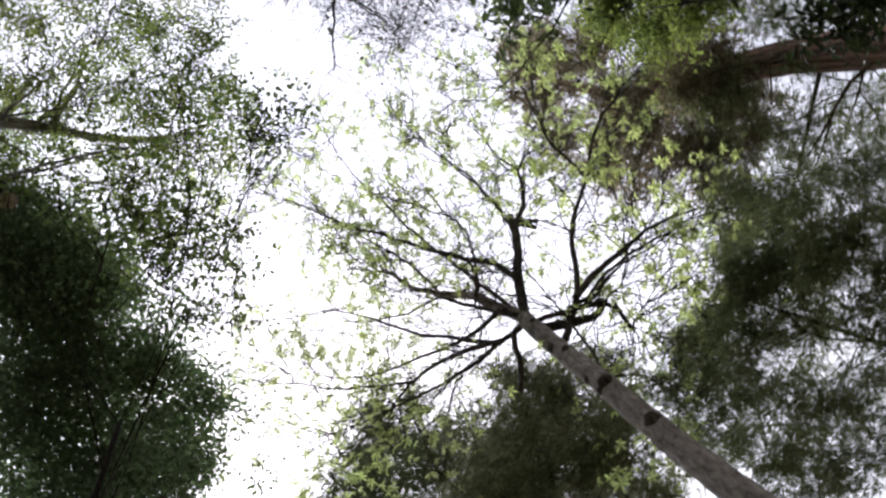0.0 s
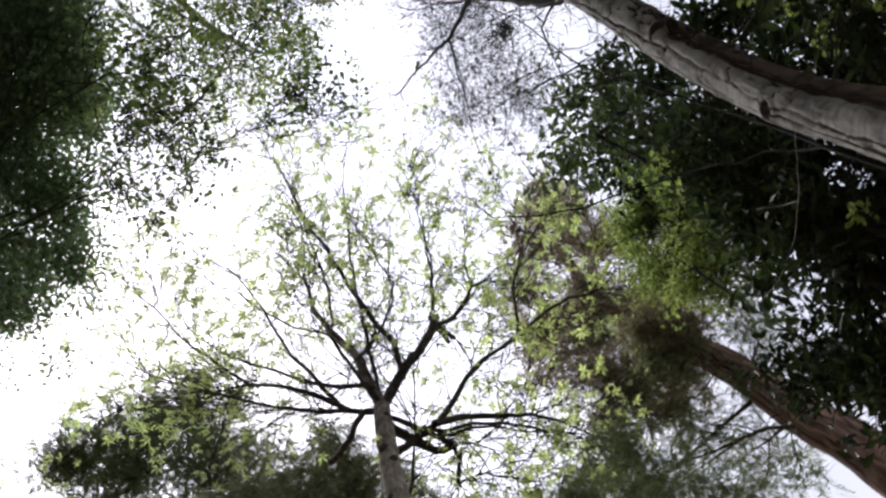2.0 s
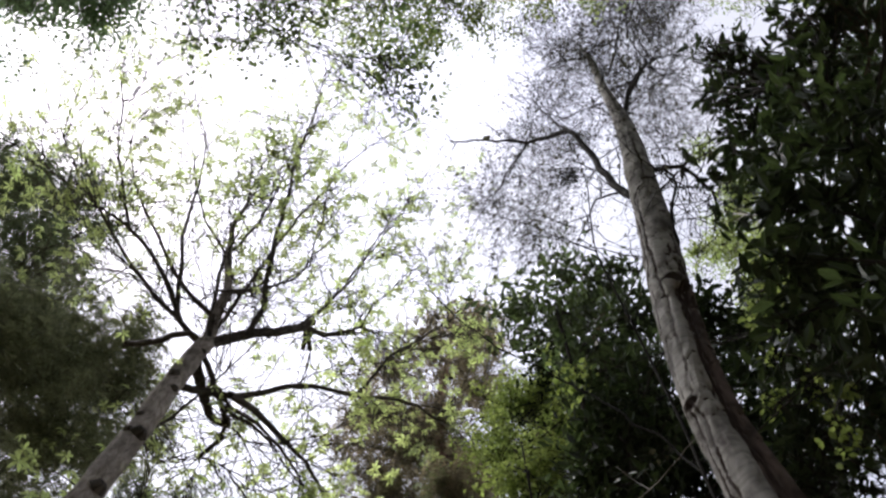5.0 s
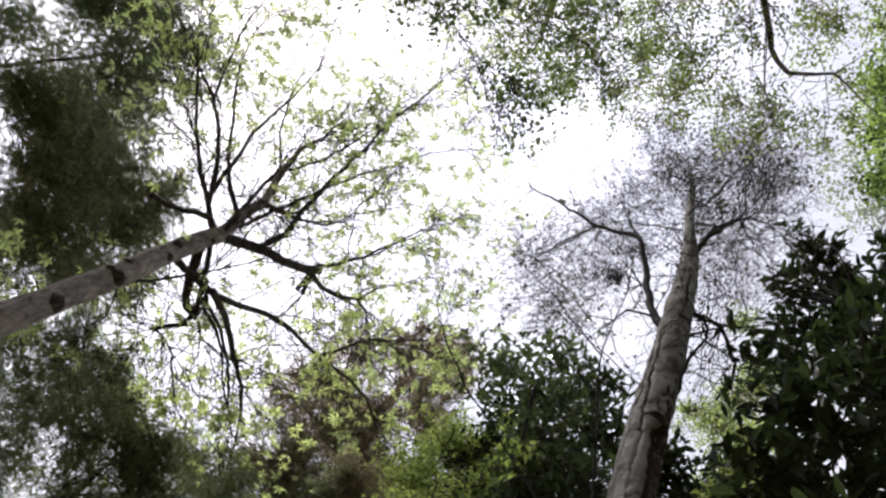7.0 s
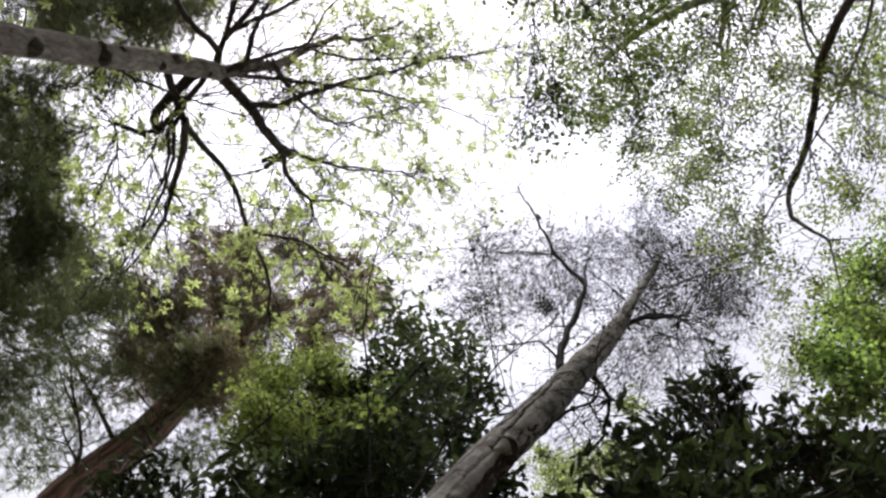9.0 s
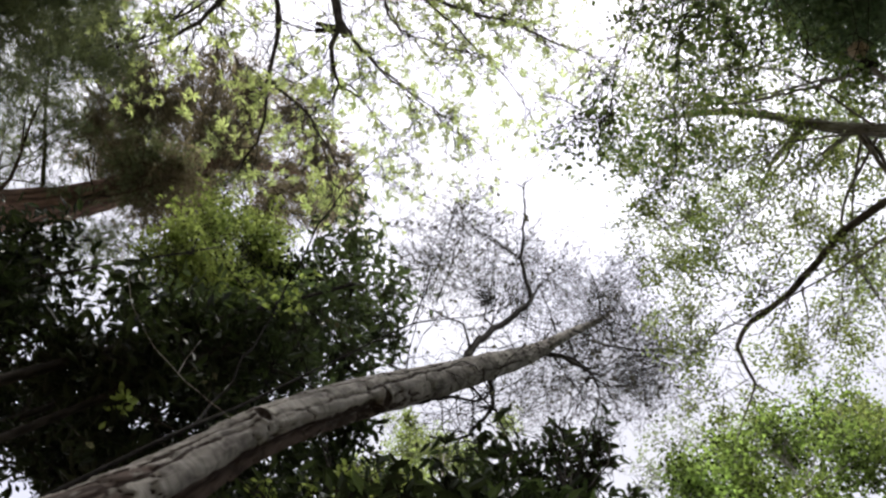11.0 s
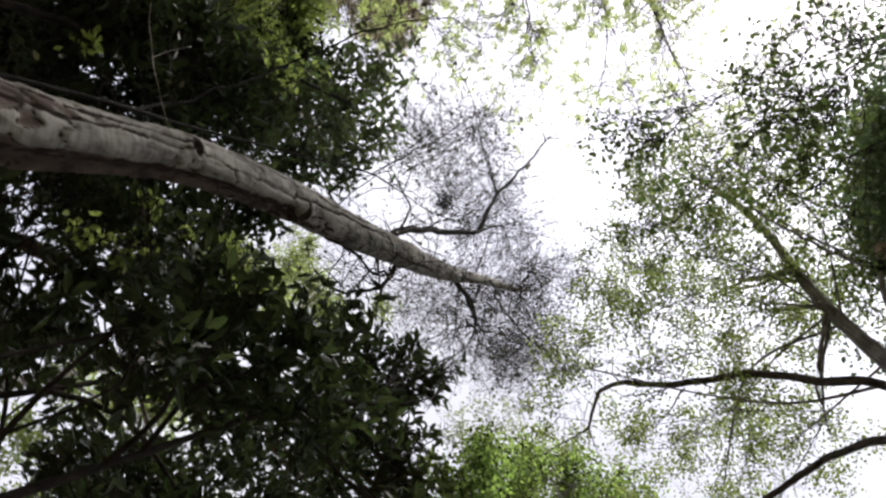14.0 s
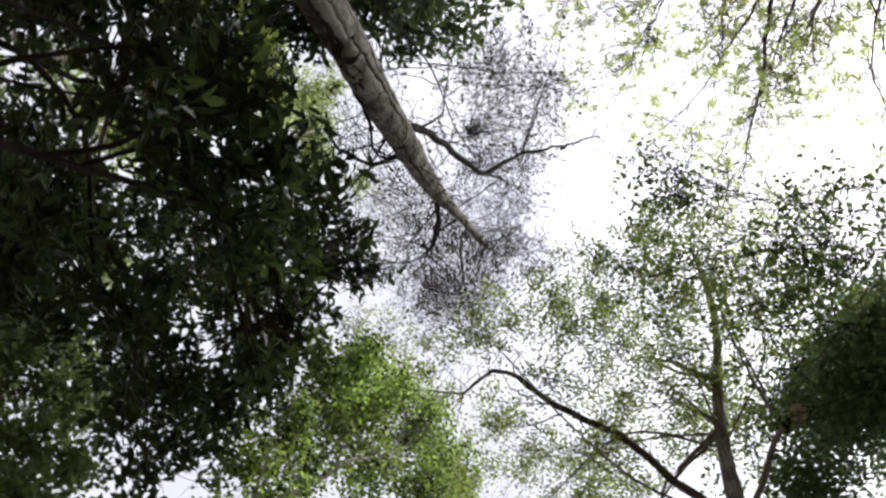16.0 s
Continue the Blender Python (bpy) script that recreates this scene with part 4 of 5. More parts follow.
    for pts, r0, r1 in limbs:
        near = np.linalg.norm(path - np.array(pts[0]), axis=1)
        root = [tuple(path[int(np.argmin(near))])] if near.min() < 0.35 else []
        pts = kinked(root + pts, 0.025, len(starts))
        stem("limb", tree, pts, r0 * 1.15, r1 * 0.95, BIRCH_TWIG, 8, 0.08, 0.25, wobble=6)
        p = spline(pts, 0.08)
        way = np.gradient(p, axis=0)
        for i in range(int(len(p) * 0.2), len(p)):
            if rng.random() < 0.38:
                starts.append(p[i])
                ways.append(way[i] / np.linalg.norm(way[i]) * 0.5 + rng.normal(0, 0.6, 3))
    for q in path[z > 8.5][::20]:
        starts.append(q)
        ways.append(rng.normal(0, 0.8, 3) + np.array((0, 0, 0.3)))
    web = twig_web(rng, starts, ways, 0.95, 0.0075, segments=5, bend=0.7, fork=1, depth=2)
    # dense broom of fine twigs in the top
    starts, ways = [], []
    for x, y, zz, r in [(3.25, -0.04, 15.10, 0.61), (2.74, 0.29, 14.64, 0.54), (3.50, -0.61, 15.36, 0.56), (3.72, -0.90, 14.68, 0.53), (3.84, 0.94, 15.98, 0.61), (3.77, -0.04, 14.45, 0.49), (3.75, -0.43, 13.68, 0.41), (3.91, 1.72, 14.71, 0.63), (3.85, 2.22, 13.09, 0.56), (3.67, 2.89, 14.94, 0.65), (4.65, 3.11, 14.22, 0.58), (3.79, 3.18, 13.48, 0.50), (4.95, -0.34, 14.44, 0.49), (4.95, 0.24, 13.98, 0.48), (3.39, 1.80, 15.11, 0.59), (3.34, 3.44, 14.80, 0.43), (4.05, -1.00, 15.82, 0.68), (4.52, -1.26, 15.85, 0.51)]:
        for _ in range(int(45 * r * r / 0.36)):
            starts.append(np.array((x, y, zz)) + rng.normal(0, 0.45 * r, 3))
            ways.append(rng.normal(0, 1, 3))
    web += twig_web(rng, starts, ways, 0.8, 0.0055, segments=6, bend=1.0, fork=1, depth=2)
    # a thin bare sprout from the lower stem
    for pts, r0, r1 in (([(2.65, 1.13, 4.95), (2.61, 1.23, 4.90), (2.58, 1.42, 4.87), (2.61, 1.59, 4.90), (2.63, 1.78, 4.93), (2.67, 2.05, 5.02), (2.62, 2.39, 5.13), (2.57, 2.62, 5.28)], 0.0032, 0.0022), ([(2.63, 1.78, 4.93), (2.61, 1.84, 5.05), (2.55, 1.89, 5.20)], 0.004, 0.002)):
        stem("side_limb", tree, kinked(pts, 0.012, 5), r0, r1, GREY_BARK, 6, 0.08, 0.1)
    web_mesh("twigwork", tree, web, BIRCH_TWIG, "fine bare purple-brown twigs")
    spots = np.array([p[-1] for p, r in web if rng.random() < 0.5])
    scatter("bud_mass", tree, rng, spots, blade(0.05, 0.03), BIRCH_BUD, 0.9, (0.5, 1.2))
    # the outer twigs carry a few unfolding leaves
    outer = spots[np.hypot(spots[:, 0] - 3.3, spots[:, 1] - 0.8) > 1.2]
    scatter("foliage", tree, rng, outer[rng.random(len(outer)) < 0.06], blade(0.095, 0.07), BIRCH_BUD, 0.9, (0.5, 1.2), "first small dark leaves")


birch()

# ---- leafy trees ----
CROWN_ELM = [(0.75, 1.48, 14.94, 0.61), (-0.21, 1.43, 12.90, 0.59), (0.07, 0.44, 14.77, 0.78), (-0.77, 0.85, 13.58, 0.61), (-1.66, 1.09, 14.06, 0.71), (-0.23, -0.50, 14.20, 0.73), (-1.54, -0.25, 14.32, 0.80), (1.37, 0.04, 13.42, 0.63), (1.91, -0.67, 12.72, 0.60), (1.06, -0.75, 12.77, 0.67), (1.38, -1.48, 12.44, 0.57), (2.60, -1.19, 12.07, 0.41), (0.41, -1.63, 15.07, 0.69), (-0.82, -1.63, 14.63, 0.73), (-1.81, -1.35, 13.79, 0.67), (0.88, 0.58, 13.50, 0.54), (0.30, -2.24, 12.28, 0.69), (3.02, -2.01, 12.97, 0.44), (2.27, -2.65, 14.16, 0.66), (1.43, -2.97, 13.89, 0.72), (0.36, -3.70, 14.44, 0.82), (-0.75, -2.92, 13.53, 0.74)]
CROWN_ELM_HIGH = [(1.54, -4.43, 14.76, 0.77), (0.47, -4.03, 12.68, 0.70), (0.64, -5.55, 14.19, 0.79), (1.80, -5.39, 14.74, 0.86), (0.25, -3.22, 14.21, 0.76), (0.07, -2.36, 14.33, 0.66), (0.89, -3.39, 15.54, 0.53), (2.51, -1.23, 13.00, 0.54), (2.00, -0.87, 15.58, 0.76), (1.68, 0.16, 15.61, 0.54), (-0.25, -1.36, 13.69, 0.88), (0.55, -0.68, 15.14, 0.84), (1.21, 0.18, 14.09, 0.62), (0.08, 0.08, 14.43, 0.81), (-0.70, -0.63, 13.78, 0.75), (0.79, 0.93, 15.11, 0.59), (-1.69, -0.89, 14.18, 0.68), (0.65, 1.74, 14.70, 0.49), (-0.14, 0.93, 13.43, 0.60), (-1.26, 0.55, 14.75, 0.75)] + [(-0.62, 1.98, 15.88, 0.64), (-1.59, 1.57, 15.05, 0.70), (-1.61, 2.61, 15.23, 0.52)]
CROWN_ALDER = [(-1.07, 1.57, 10.98, 0.37), (-1.12, 0.97, 11.28, 0.41), (-0.52, 0.92, 9.74, 0.29), (-1.32, 2.08, 11.47, 0.24), (0.48, 1.23, 10.54, 0.40), (0.85, 1.50, 10.67, 0.28), (0.17, 1.52, 10.84, 0.31), (1.07, 1.85, 11.23, 0.18), (-0.61, 0.42, 10.99, 0.41), (0.18, 0.72, 10.87, 0.41), (0.37, 0.33, 10.19, 0.32), (-0.72, 1.73, 10.48, 0.24), (-1.12, 2.07, 10.63, 0.18), (-1.36, 1.55, 10.13, 0.32), (-1.53, 1.29, 11.54, 0.37), (0.65, 1.25, 10.34, 0.26), (0.40, 1.67, 11.29, 0.26), (0.83, 1.61, 10.04, 0.14), (-1.73, 1.62, 9.97, 0.32), (-1.47, 2.06, 9.64, 0.25), (-1.19, 1.13, 11.16, 0.32), (-1.52, 1.00, 11.13, 0.34), (-1.41, 0.68, 11.17, 0.34), (-1.11, 0.74, 11.21, 0.30), (-1.57, 1.37, 11.07, 0.30), (-1.17, 0.36, 11.22, 0.30)] + [(-0.65, 1.10, 9.72, 0.30), (-1.40, -0.06, 10.44, 0.34), (-1.63, -0.72, 11.43, 0.37), (-1.50, 0.57, 10.91, 0.36)]
CROWN_OAK = [(-2.60, -0.04, 13.27, 0.89), (-2.59, 0.81, 11.60, 0.79), (-3.60, 0.73, 11.51, 1.00), (-3.59, 1.65, 12.60, 0.90), (-2.79, 1.85, 11.28, 0.51), (-3.46, 2.82, 12.47, 0.51), (-4.36, 2.34, 12.46, 0.91), (-3.96, 3.06, 11.74, 0.56), (-4.52, 1.47, 11.34, 0.94), (-4.17, 2.41, 10.66, 0.71), (-2.01, -0.54, 12.42, 0.44), (-3.48, 3.29, 12.79, 0.27), (-2.37, 1.12, 12.69, 0.49), (-2.30, -0.43, 11.68, 0.76), (-2.15, 0.56, 11.07, 0.45), (-2.03, -1.24, 10.57, 0.56), (-2.29, 0.22, 11.15, 0.65), (-4.14, -0.40, 13.33, 1.04), (-5.36, 0.56, 12.89, 1.20), (-4.86, 1.96, 10.20, 0.92), (-5.07, 3.43, 11.50, 0.72)]
CROWN_OAK = [(x * 1.22, y * 1.22, 1.6 + (z - 1.6) * 1.22, r * 1.22) for x, y, z, r in CROWN_OAK]
ELM_LIMBS = []
ELM_LIMBS.append(([(-1.06, -1.92, 11.25), (-0.73, -1.92, 11.53), (-0.41, -1.84, 11.81), (-0.02, -1.77, 12.09), (0.31, -1.78, 12.28), (0.71, -1.81, 12.48), (1.03, -1.82, 12.63), (1.38, -1.78, 12.78), (1.76, -1.70, 12.94)], 0.058, 0.042))
ELM_LIMBS.append(([(1.76, -1.70, 12.94), (1.98, -1.71, 12.97), (2.18, -1.77, 12.98), (2.29, -1.92, 12.99), (2.39, -2.08, 13.00), (2.50, -2.30, 13.00)], 0.038, 0.022))
ELM_LIMBS.append(([(2.50, -2.30, 13.00), (2.73, -2.39, 13.03), (2.96, -2.46, 13.06), (3.34, -2.60, 13.09), (3.72, -2.73, 13.11)], 0.018, 0.006))
ELM_LIMBS.append(([(2.50, -2.30, 13.00), (2.48, -2.62, 13.09), (2.44, -2.96, 13.18)], 0.014, 0.005))
ELM_LIMBS.append(([(1.84, -1.68, 12.93), (1.95, -1.58, 13.15), (1.96, -1.36, 13.57)], 0.016, 0.005))
ELM_LIMBS.append(([(-1.63, -1.62, 11.13), (-1.66, -1.40, 11.32), (-1.67, -1.19, 11.50), (-1.69, -0.96, 11.69), (-1.74, -0.76, 11.83)], 0.042, 0.036))
ELM_LIMBS.append(([(-1.74, -0.76, 11.83), (-1.58, -0.65, 12.16), (-1.47, -0.54, 12.39), (-1.33, -0.44, 12.63), (-1.21, -0.28, 12.88), (-0.98, -0.03, 13.28), (-0.78, 0.19, 13.59), (-0.68, 0.36, 13.78)], 0.030, 0.016))
ELM_LIMBS.append(([(-1.49, -0.50, 12.49), (-1.25, -0.23, 13.06), (-0.93, 0.15, 13.72), (-0.41, 0.68, 14.54), (-0.12, 1.08, 14.97), (0.42, 1.86, 15.67)], 0.020, 0.006))
ELM_LIMBS.append(([(-1.74, -0.76, 11.83), (-1.76, -0.64, 11.92), (-1.79, -0.48, 12.04)], 0.030, 0.012))
ELM_LIMBS.append(([(-0.78, -1.92, 11.79), (-0.79, -1.82, 11.94), (-0.87, -1.68, 12.14), (-0.99, -1.50, 12.40), (-1.10, -1.27, 12.67)], 0.026, 0.030))
ELM_LIMBS.append(([(-0.99, -0.67, 13.74), (-0.83, -0.71, 13.98), (-0.62, -0.68, 14.26), (-0.40, -0.66, 14.54), (-0.06, -0.77, 14.94), (0.35, -0.89, 15.37)], 0.040, 0.012))
ELM_LIMBS.append(([(-1.12, -1.14, 12.89), (-0.99, -1.17, 13.14), (-0.76, -1.13, 13.60), (-0.55, -1.10, 13.96), (-0.32, -1.02, 14.36), (-0.08, -0.89, 14.77)], 0.035, 0.010))
ELM_LIMBS.append(([(0.92, -1.89, 12.60), (1.23, -2.23, 12.92), (1.60, -2.55, 13.22)], 0.016, 0.005))
ELM_LIMBS.append(([(-1.15, -0.44, 13.54), (-1.30, -0.22, 13.95), (-1.49, 0.11, 14.51)], 0.020, 0.006))
ELM_LIMBS.append(([(-0.69, -2.19, 11.54), (-0.69, -2.00, 11.78)], 0.020, 0.020))
ELM_LIMBS.append(([(-0.96, -0.66, 14.15), (-0.62, -0.71, 14.53), (-0.23, -0.72, 14.92), (0.16, -0.83, 15.26), (0.48, -1.06, 15.55)], 0.045, 0.014))
ELM_LIMBS.append(([(-1.17, -1.25, 13.27), (-0.95, -1.21, 13.63), (-0.63, -1.22, 14.05), (-0.20, -1.19, 14.54)], 0.030, 0.010))
ELM_LIMBS.append(([(-1.19, -1.35, 13.06), (-1.07, -1.64, 12.92), (-0.90, -1.97, 12.74), (-0.75, -2.46, 12.44), (-0.74, -2.76, 12.22)], 0.030, 0.010))
ELM_LIMBS.append(([(-1.23, -0.89, 14.31), (-0.76, -0.79, 14.88), (-0.30, -0.84, 15.35), (0.17, -0.93, 15.77)], 0.050, 0.014))
ELM_LIMBS.append(([(-1.29, -1.18, 13.47), (-1.23, -1.55, 13.78), (-1.20, -1.85, 14.01)], 0.030, 0.012))
ELM_LIMBS.append(([(-1.72, -2.35, 9.9), (-1.20, -2.55, 10.9), (-0.59, -2.87, 11.68), (-0.21, -3.11, 11.88), (0.35, -3.46, 12.12), (0.89, -3.83, 12.28), (1.24, -4.14, 12.37)], 0.060, 0.030))
elm = leafy_tree("elm_tree", "tall grey elm leaning overhead with small fresh green leaves", (-2.9, -4.4), [(-2.6, -3.9, 4.0), (-2.1, -3.1, 8.0)] + [(-1.57, -1.98, 11.1), (-1.36, -1.58, 12.29), (-1.22, -1.29, 12.95), (-1.08, -0.94, 13.59), (-0.96, -0.51, 14.20), (-0.82, -0.04, 14.81), (-0.66, 0.31, 15.23), (-0.41, 0.73, 15.72), (0.10, 1.40, 16.5)], (0.28, 0.035), GREY_BARK,
    CROWN_ELM + CROWN_ELM_HIGH, kite(0.052, 0.038), 0.00098, ELM_LEAF, 0.33, 31, limb=0.018, ragged=0.85, tight=0.15, singles=300, limb_bark=GREY_BARK,
    extra=ELM_LIMBS)
knot(elm, (-1.74, -0.76, 11.80), 0.07, (0.1, 0.1, -1.0), TWIG_BARK, "black rounded burl")
knot(elm, (-1.84, -0.57, 11.82), 0.075, (0.2, -0.1, -1.0), CUT_WOOD, "pale cut limb end")
leafy_tree("alder_tree", "slender alder with loose dark rounded leaves against the sky", (-6.0, 1.8), [(-5.6, 1.8, 4), (-4.6, 1.7, 8), (-3.2, 1.6, 10)], (0.07, 0.03), SHADE_BARK,
    CROWN_ALDER, blade(0.072, 0.052), 0.0025, ALDER_LEAF, 0.27, 32, limb=0.008, ragged=0.7, tight=0.34)
leafy_tree("holm_oak_tree", "broad evergreen oak with a dense dark green crown", (-12.4, 2.6), [(-12.3, 2.6, 4), (-11.6, 2.5, 10), (-9.0, 2.1, 15)], (0.2, 0.05), LIMB_BARK,
    CROWN_OAK, kite(0.085, 0.055), 0.0023, OAK_LEAF, 1.7, 33, limb=0.018, ragged=0.5, limb_bark=LIMB_BARK)
leafy_tree("maple_tree", "field maple with bright yellow-green spring foliage", (4.6, -5.6), [(4.6, -5.5, 5), (4.4, -5.0, 10), (4.2, -4.4, 14)], (0.2, 0.04), GREY_BARK,
    [(3.57, -5.02, 18.39, 0.80), (4.65, -4.63, 18.47, 0.69), (4.69, -3.59, 16.81, 0.50), (4.70, -2.70, 13.68, 0.51), (5.17, -2.64, 13.16, 0.39), (4.49, -3.84, 14.67, 0.65), (5.28, -3.88, 14.26, 0.64), (4.24, -4.91, 15.29, 0.79), (4.82, -4.53, 13.42, 0.70), (4.14, -3.62, 10.01, 0.44), (3.06, -4.93, 15.55, 0.67), (4.28, -4.49, 11.35, 0.58), (2.69, -4.96, 16.82, 0.48), (4.12, -4.20, 18.25, 0.59), (5.11, -3.69, 17.71, 0.47), (4.83, -3.72, 15.62, 0.51), (4.86, -2.85, 14.35, 0.47), (4.74, -3.13, 13.04, 0.51), (4.60, -3.51, 11.59, 0.43)], blade(0.085, 0.06), 0.0033, MAPLE_LEAF, 1.75, 34, limb=0.03)
leafy_tree("ash_tree", "tall ash behind the maple with thin pale grey-green leaves", (7.6, -9.4), [(7.5, -9.3, 6), (7.2, -8.8, 11), (6.6, -7.6, 16)], (0.2, 0.04), GREY_BARK,
    [(6.99, -3.21, 18.97, 0.50), (6.53, -3.26, 19.14, 0.60), (6.06, -3.00, 19.35, 0.50), (5.56, -3.42, 19.44, 0.60), (4.96, -3.79, 19.54, 0.50), (6.38, -2.58, 19.31, 0.40), (7.03, -2.76, 19.03, 0.30)], blade(0.09, 0.045), 0.0027, ASH_LEAF, 0.3, 50, limb=0.03, ragged=0.75)
leafy_tree("hazel_tree", "many-stemmed hazel with soft mid-green leaves", (8.2, -4.6), [(8.1, -4.5, 4), (7.8, -4.4, 9)], (0.12, 0.03), BROWN_BARK,
    [(8.42, -3.72, 10.24, 0.51), (8.25, -4.35, 10.03, 0.58), (7.84, -4.44, 10.64, 0.52), (6.88, -4.50, 9.30, 0.52), (6.55, -4.73, 9.95, 0.47), (7.00, -5.27, 9.60, 0.54), (7.41, -4.12, 11.00, 0.44), (7.84, -2.95, 9.02, 0.37), (8.41, -3.97, 11.34, 0.47)], blade(0.10, 0.08), 0.005, HAZEL_LEAF, 2.4, 35, limb=0.03)
leafy_tree("oak_tree", "distant oak with pale yellow-green new leaves", (17.5, 1.0), [(17.5, 1.0, 8), (17.2, 0.8, 16), (17.0, 0.6, 23)], (0.4, 0.06), GREY_BARK,
    [(18.81, 3.94, 32.55, 1.11), (18.11, 2.58, 32.26, 1.09), (15.27, 2.20, 24.77, 0.84), (15.51, 0.80, 33.89, 0.55), (17.69, 1.30, 32.42, 1.08), (16.72, 4.35, 30.58, 0.46), (19.07, -0.74, 21.96, 0.80), (15.32, -0.44, 16.54, 0.45), (18.42, -0.94, 16.30, 0.79), (18.77, -2.56, 16.61, 0.80), (18.03, -5.08, 22.47, 0.80), (15.30, 3.58, 22.50, 0.78), (16.57, 3.04, 24.79, 0.86), (16.49, 3.73, 24.72, 0.85), (17.41, -4.74, 21.97, 0.87), (18.61, -0.74, 21.75, 1.07), (19.31, -0.14, 20.53, 0.84), (17.54, 0.62, 17.25, 0.63), (15.54, -5.86, 17.19, 0.77)], blade(0.13, 0.09), 0.0075, FAR_LEAF, 1.9, 36, limb=0.05)
leafy_tree("lime_sapling", "young lime with bright yellow-green leaves among laurels", (4.1, 4.3), [(4.1, 4.3, 3), (3.95, 4.2, 6), (3.8, 4.0, 8.6)], (0.022, 0.01), SHADE_BARK,
    [(4.56, 4.89, 10.82, 0.47), (4.18, 4.82, 9.56, 0.42), (4.69, 4.35, 10.64, 0.34), (5.01, 4.33, 10.19, 0.45), (4.13, 4.07, 8.51, 0.43), (4.17, 4.22, 8.01, 0.38), (4.36, 3.33, 8.62, 0.33), (4.63, 3.80, 9.66, 0.37), (4.33, 4.73, 10.65, 0.33), (5.34, 3.96, 10.94, 0.30), (3.98, 4.40, 8.45, 0.29), (4.47, 4.30, 9.33, 0.36), (4.80, 4.48, 10.67, 0.33), (4.22, 4.88, 9.66, 0.26)], blade(0.05, 0.037), 0.0012, LIME_LEAF, 1.7, 37, limb=0.02, singles=200)

# ---- evergreen shrubs ----
leafy_tree("laurel", "large cherry laurel with glossy dark green leaves", (3.9, 3.2), [(3.9, 3.2, 3), (3.75, 3.0, 6), (3.6, 2.7, 9.6)], (0.07, 0.02), SHADE_BARK,
    [(3.95, 3.63, 11.29, 0.34), (3.69, 2.80, 9.77, 0.43), (4.35, 3.64, 10.70, 0.45), (4.20, 2.83, 11.46, 0.34), (4.86, 2.92, 11.45, 0.56), (4.64, 2.35, 10.95, 0.33), (4.23, 2.90, 9.39, 0.50), (4.07, 2.92, 8.35, 0.44), (4.95, 2.64, 10.25, 0.54), (4.32, 3.21, 8.07, 0.44), (4.48, 2.52, 8.32, 0.50), (3.97, 3.24, 7.14, 0.44), (5.16, 2.32, 10.25, 0.39), (3.61, 3.33, 6.53, 0.30)], blade(0.15, 0.058, 0.22), 0.0054, LAUREL_LEAF, 1.5, 38, limb=0.025, singles=300, category="shrub")
# more laurel, its shade put into the leaf colour
leafy_tree("shaded_laurel", "dense laurel behind the birch, its leaves coloured dark for deep shade", (3.9, 2.6), [(3.9, 2.6, 2), (3.8, 2.6, 4), (3.6, 2.5, 7)], (0.06, 0.02), SHADE_BARK,
    [(3.58, 2.47, 6.87, 0.37), (4.45, 2.88, 7.50, 0.40), (3.52, 2.52, 5.86, 0.38), (4.07, 2.60, 5.83, 0.39), (3.84, 3.08, 5.75, 0.30), (3.61, 2.87, 6.77, 0.30), (4.52, 1.52, 8.46, 0.25)], blade(0.14, 0.055, 0.22), 0.0048, SHADED_LAUREL_LEAF, 2.6, 39, limb=0.025, singles=200, category="shrub")
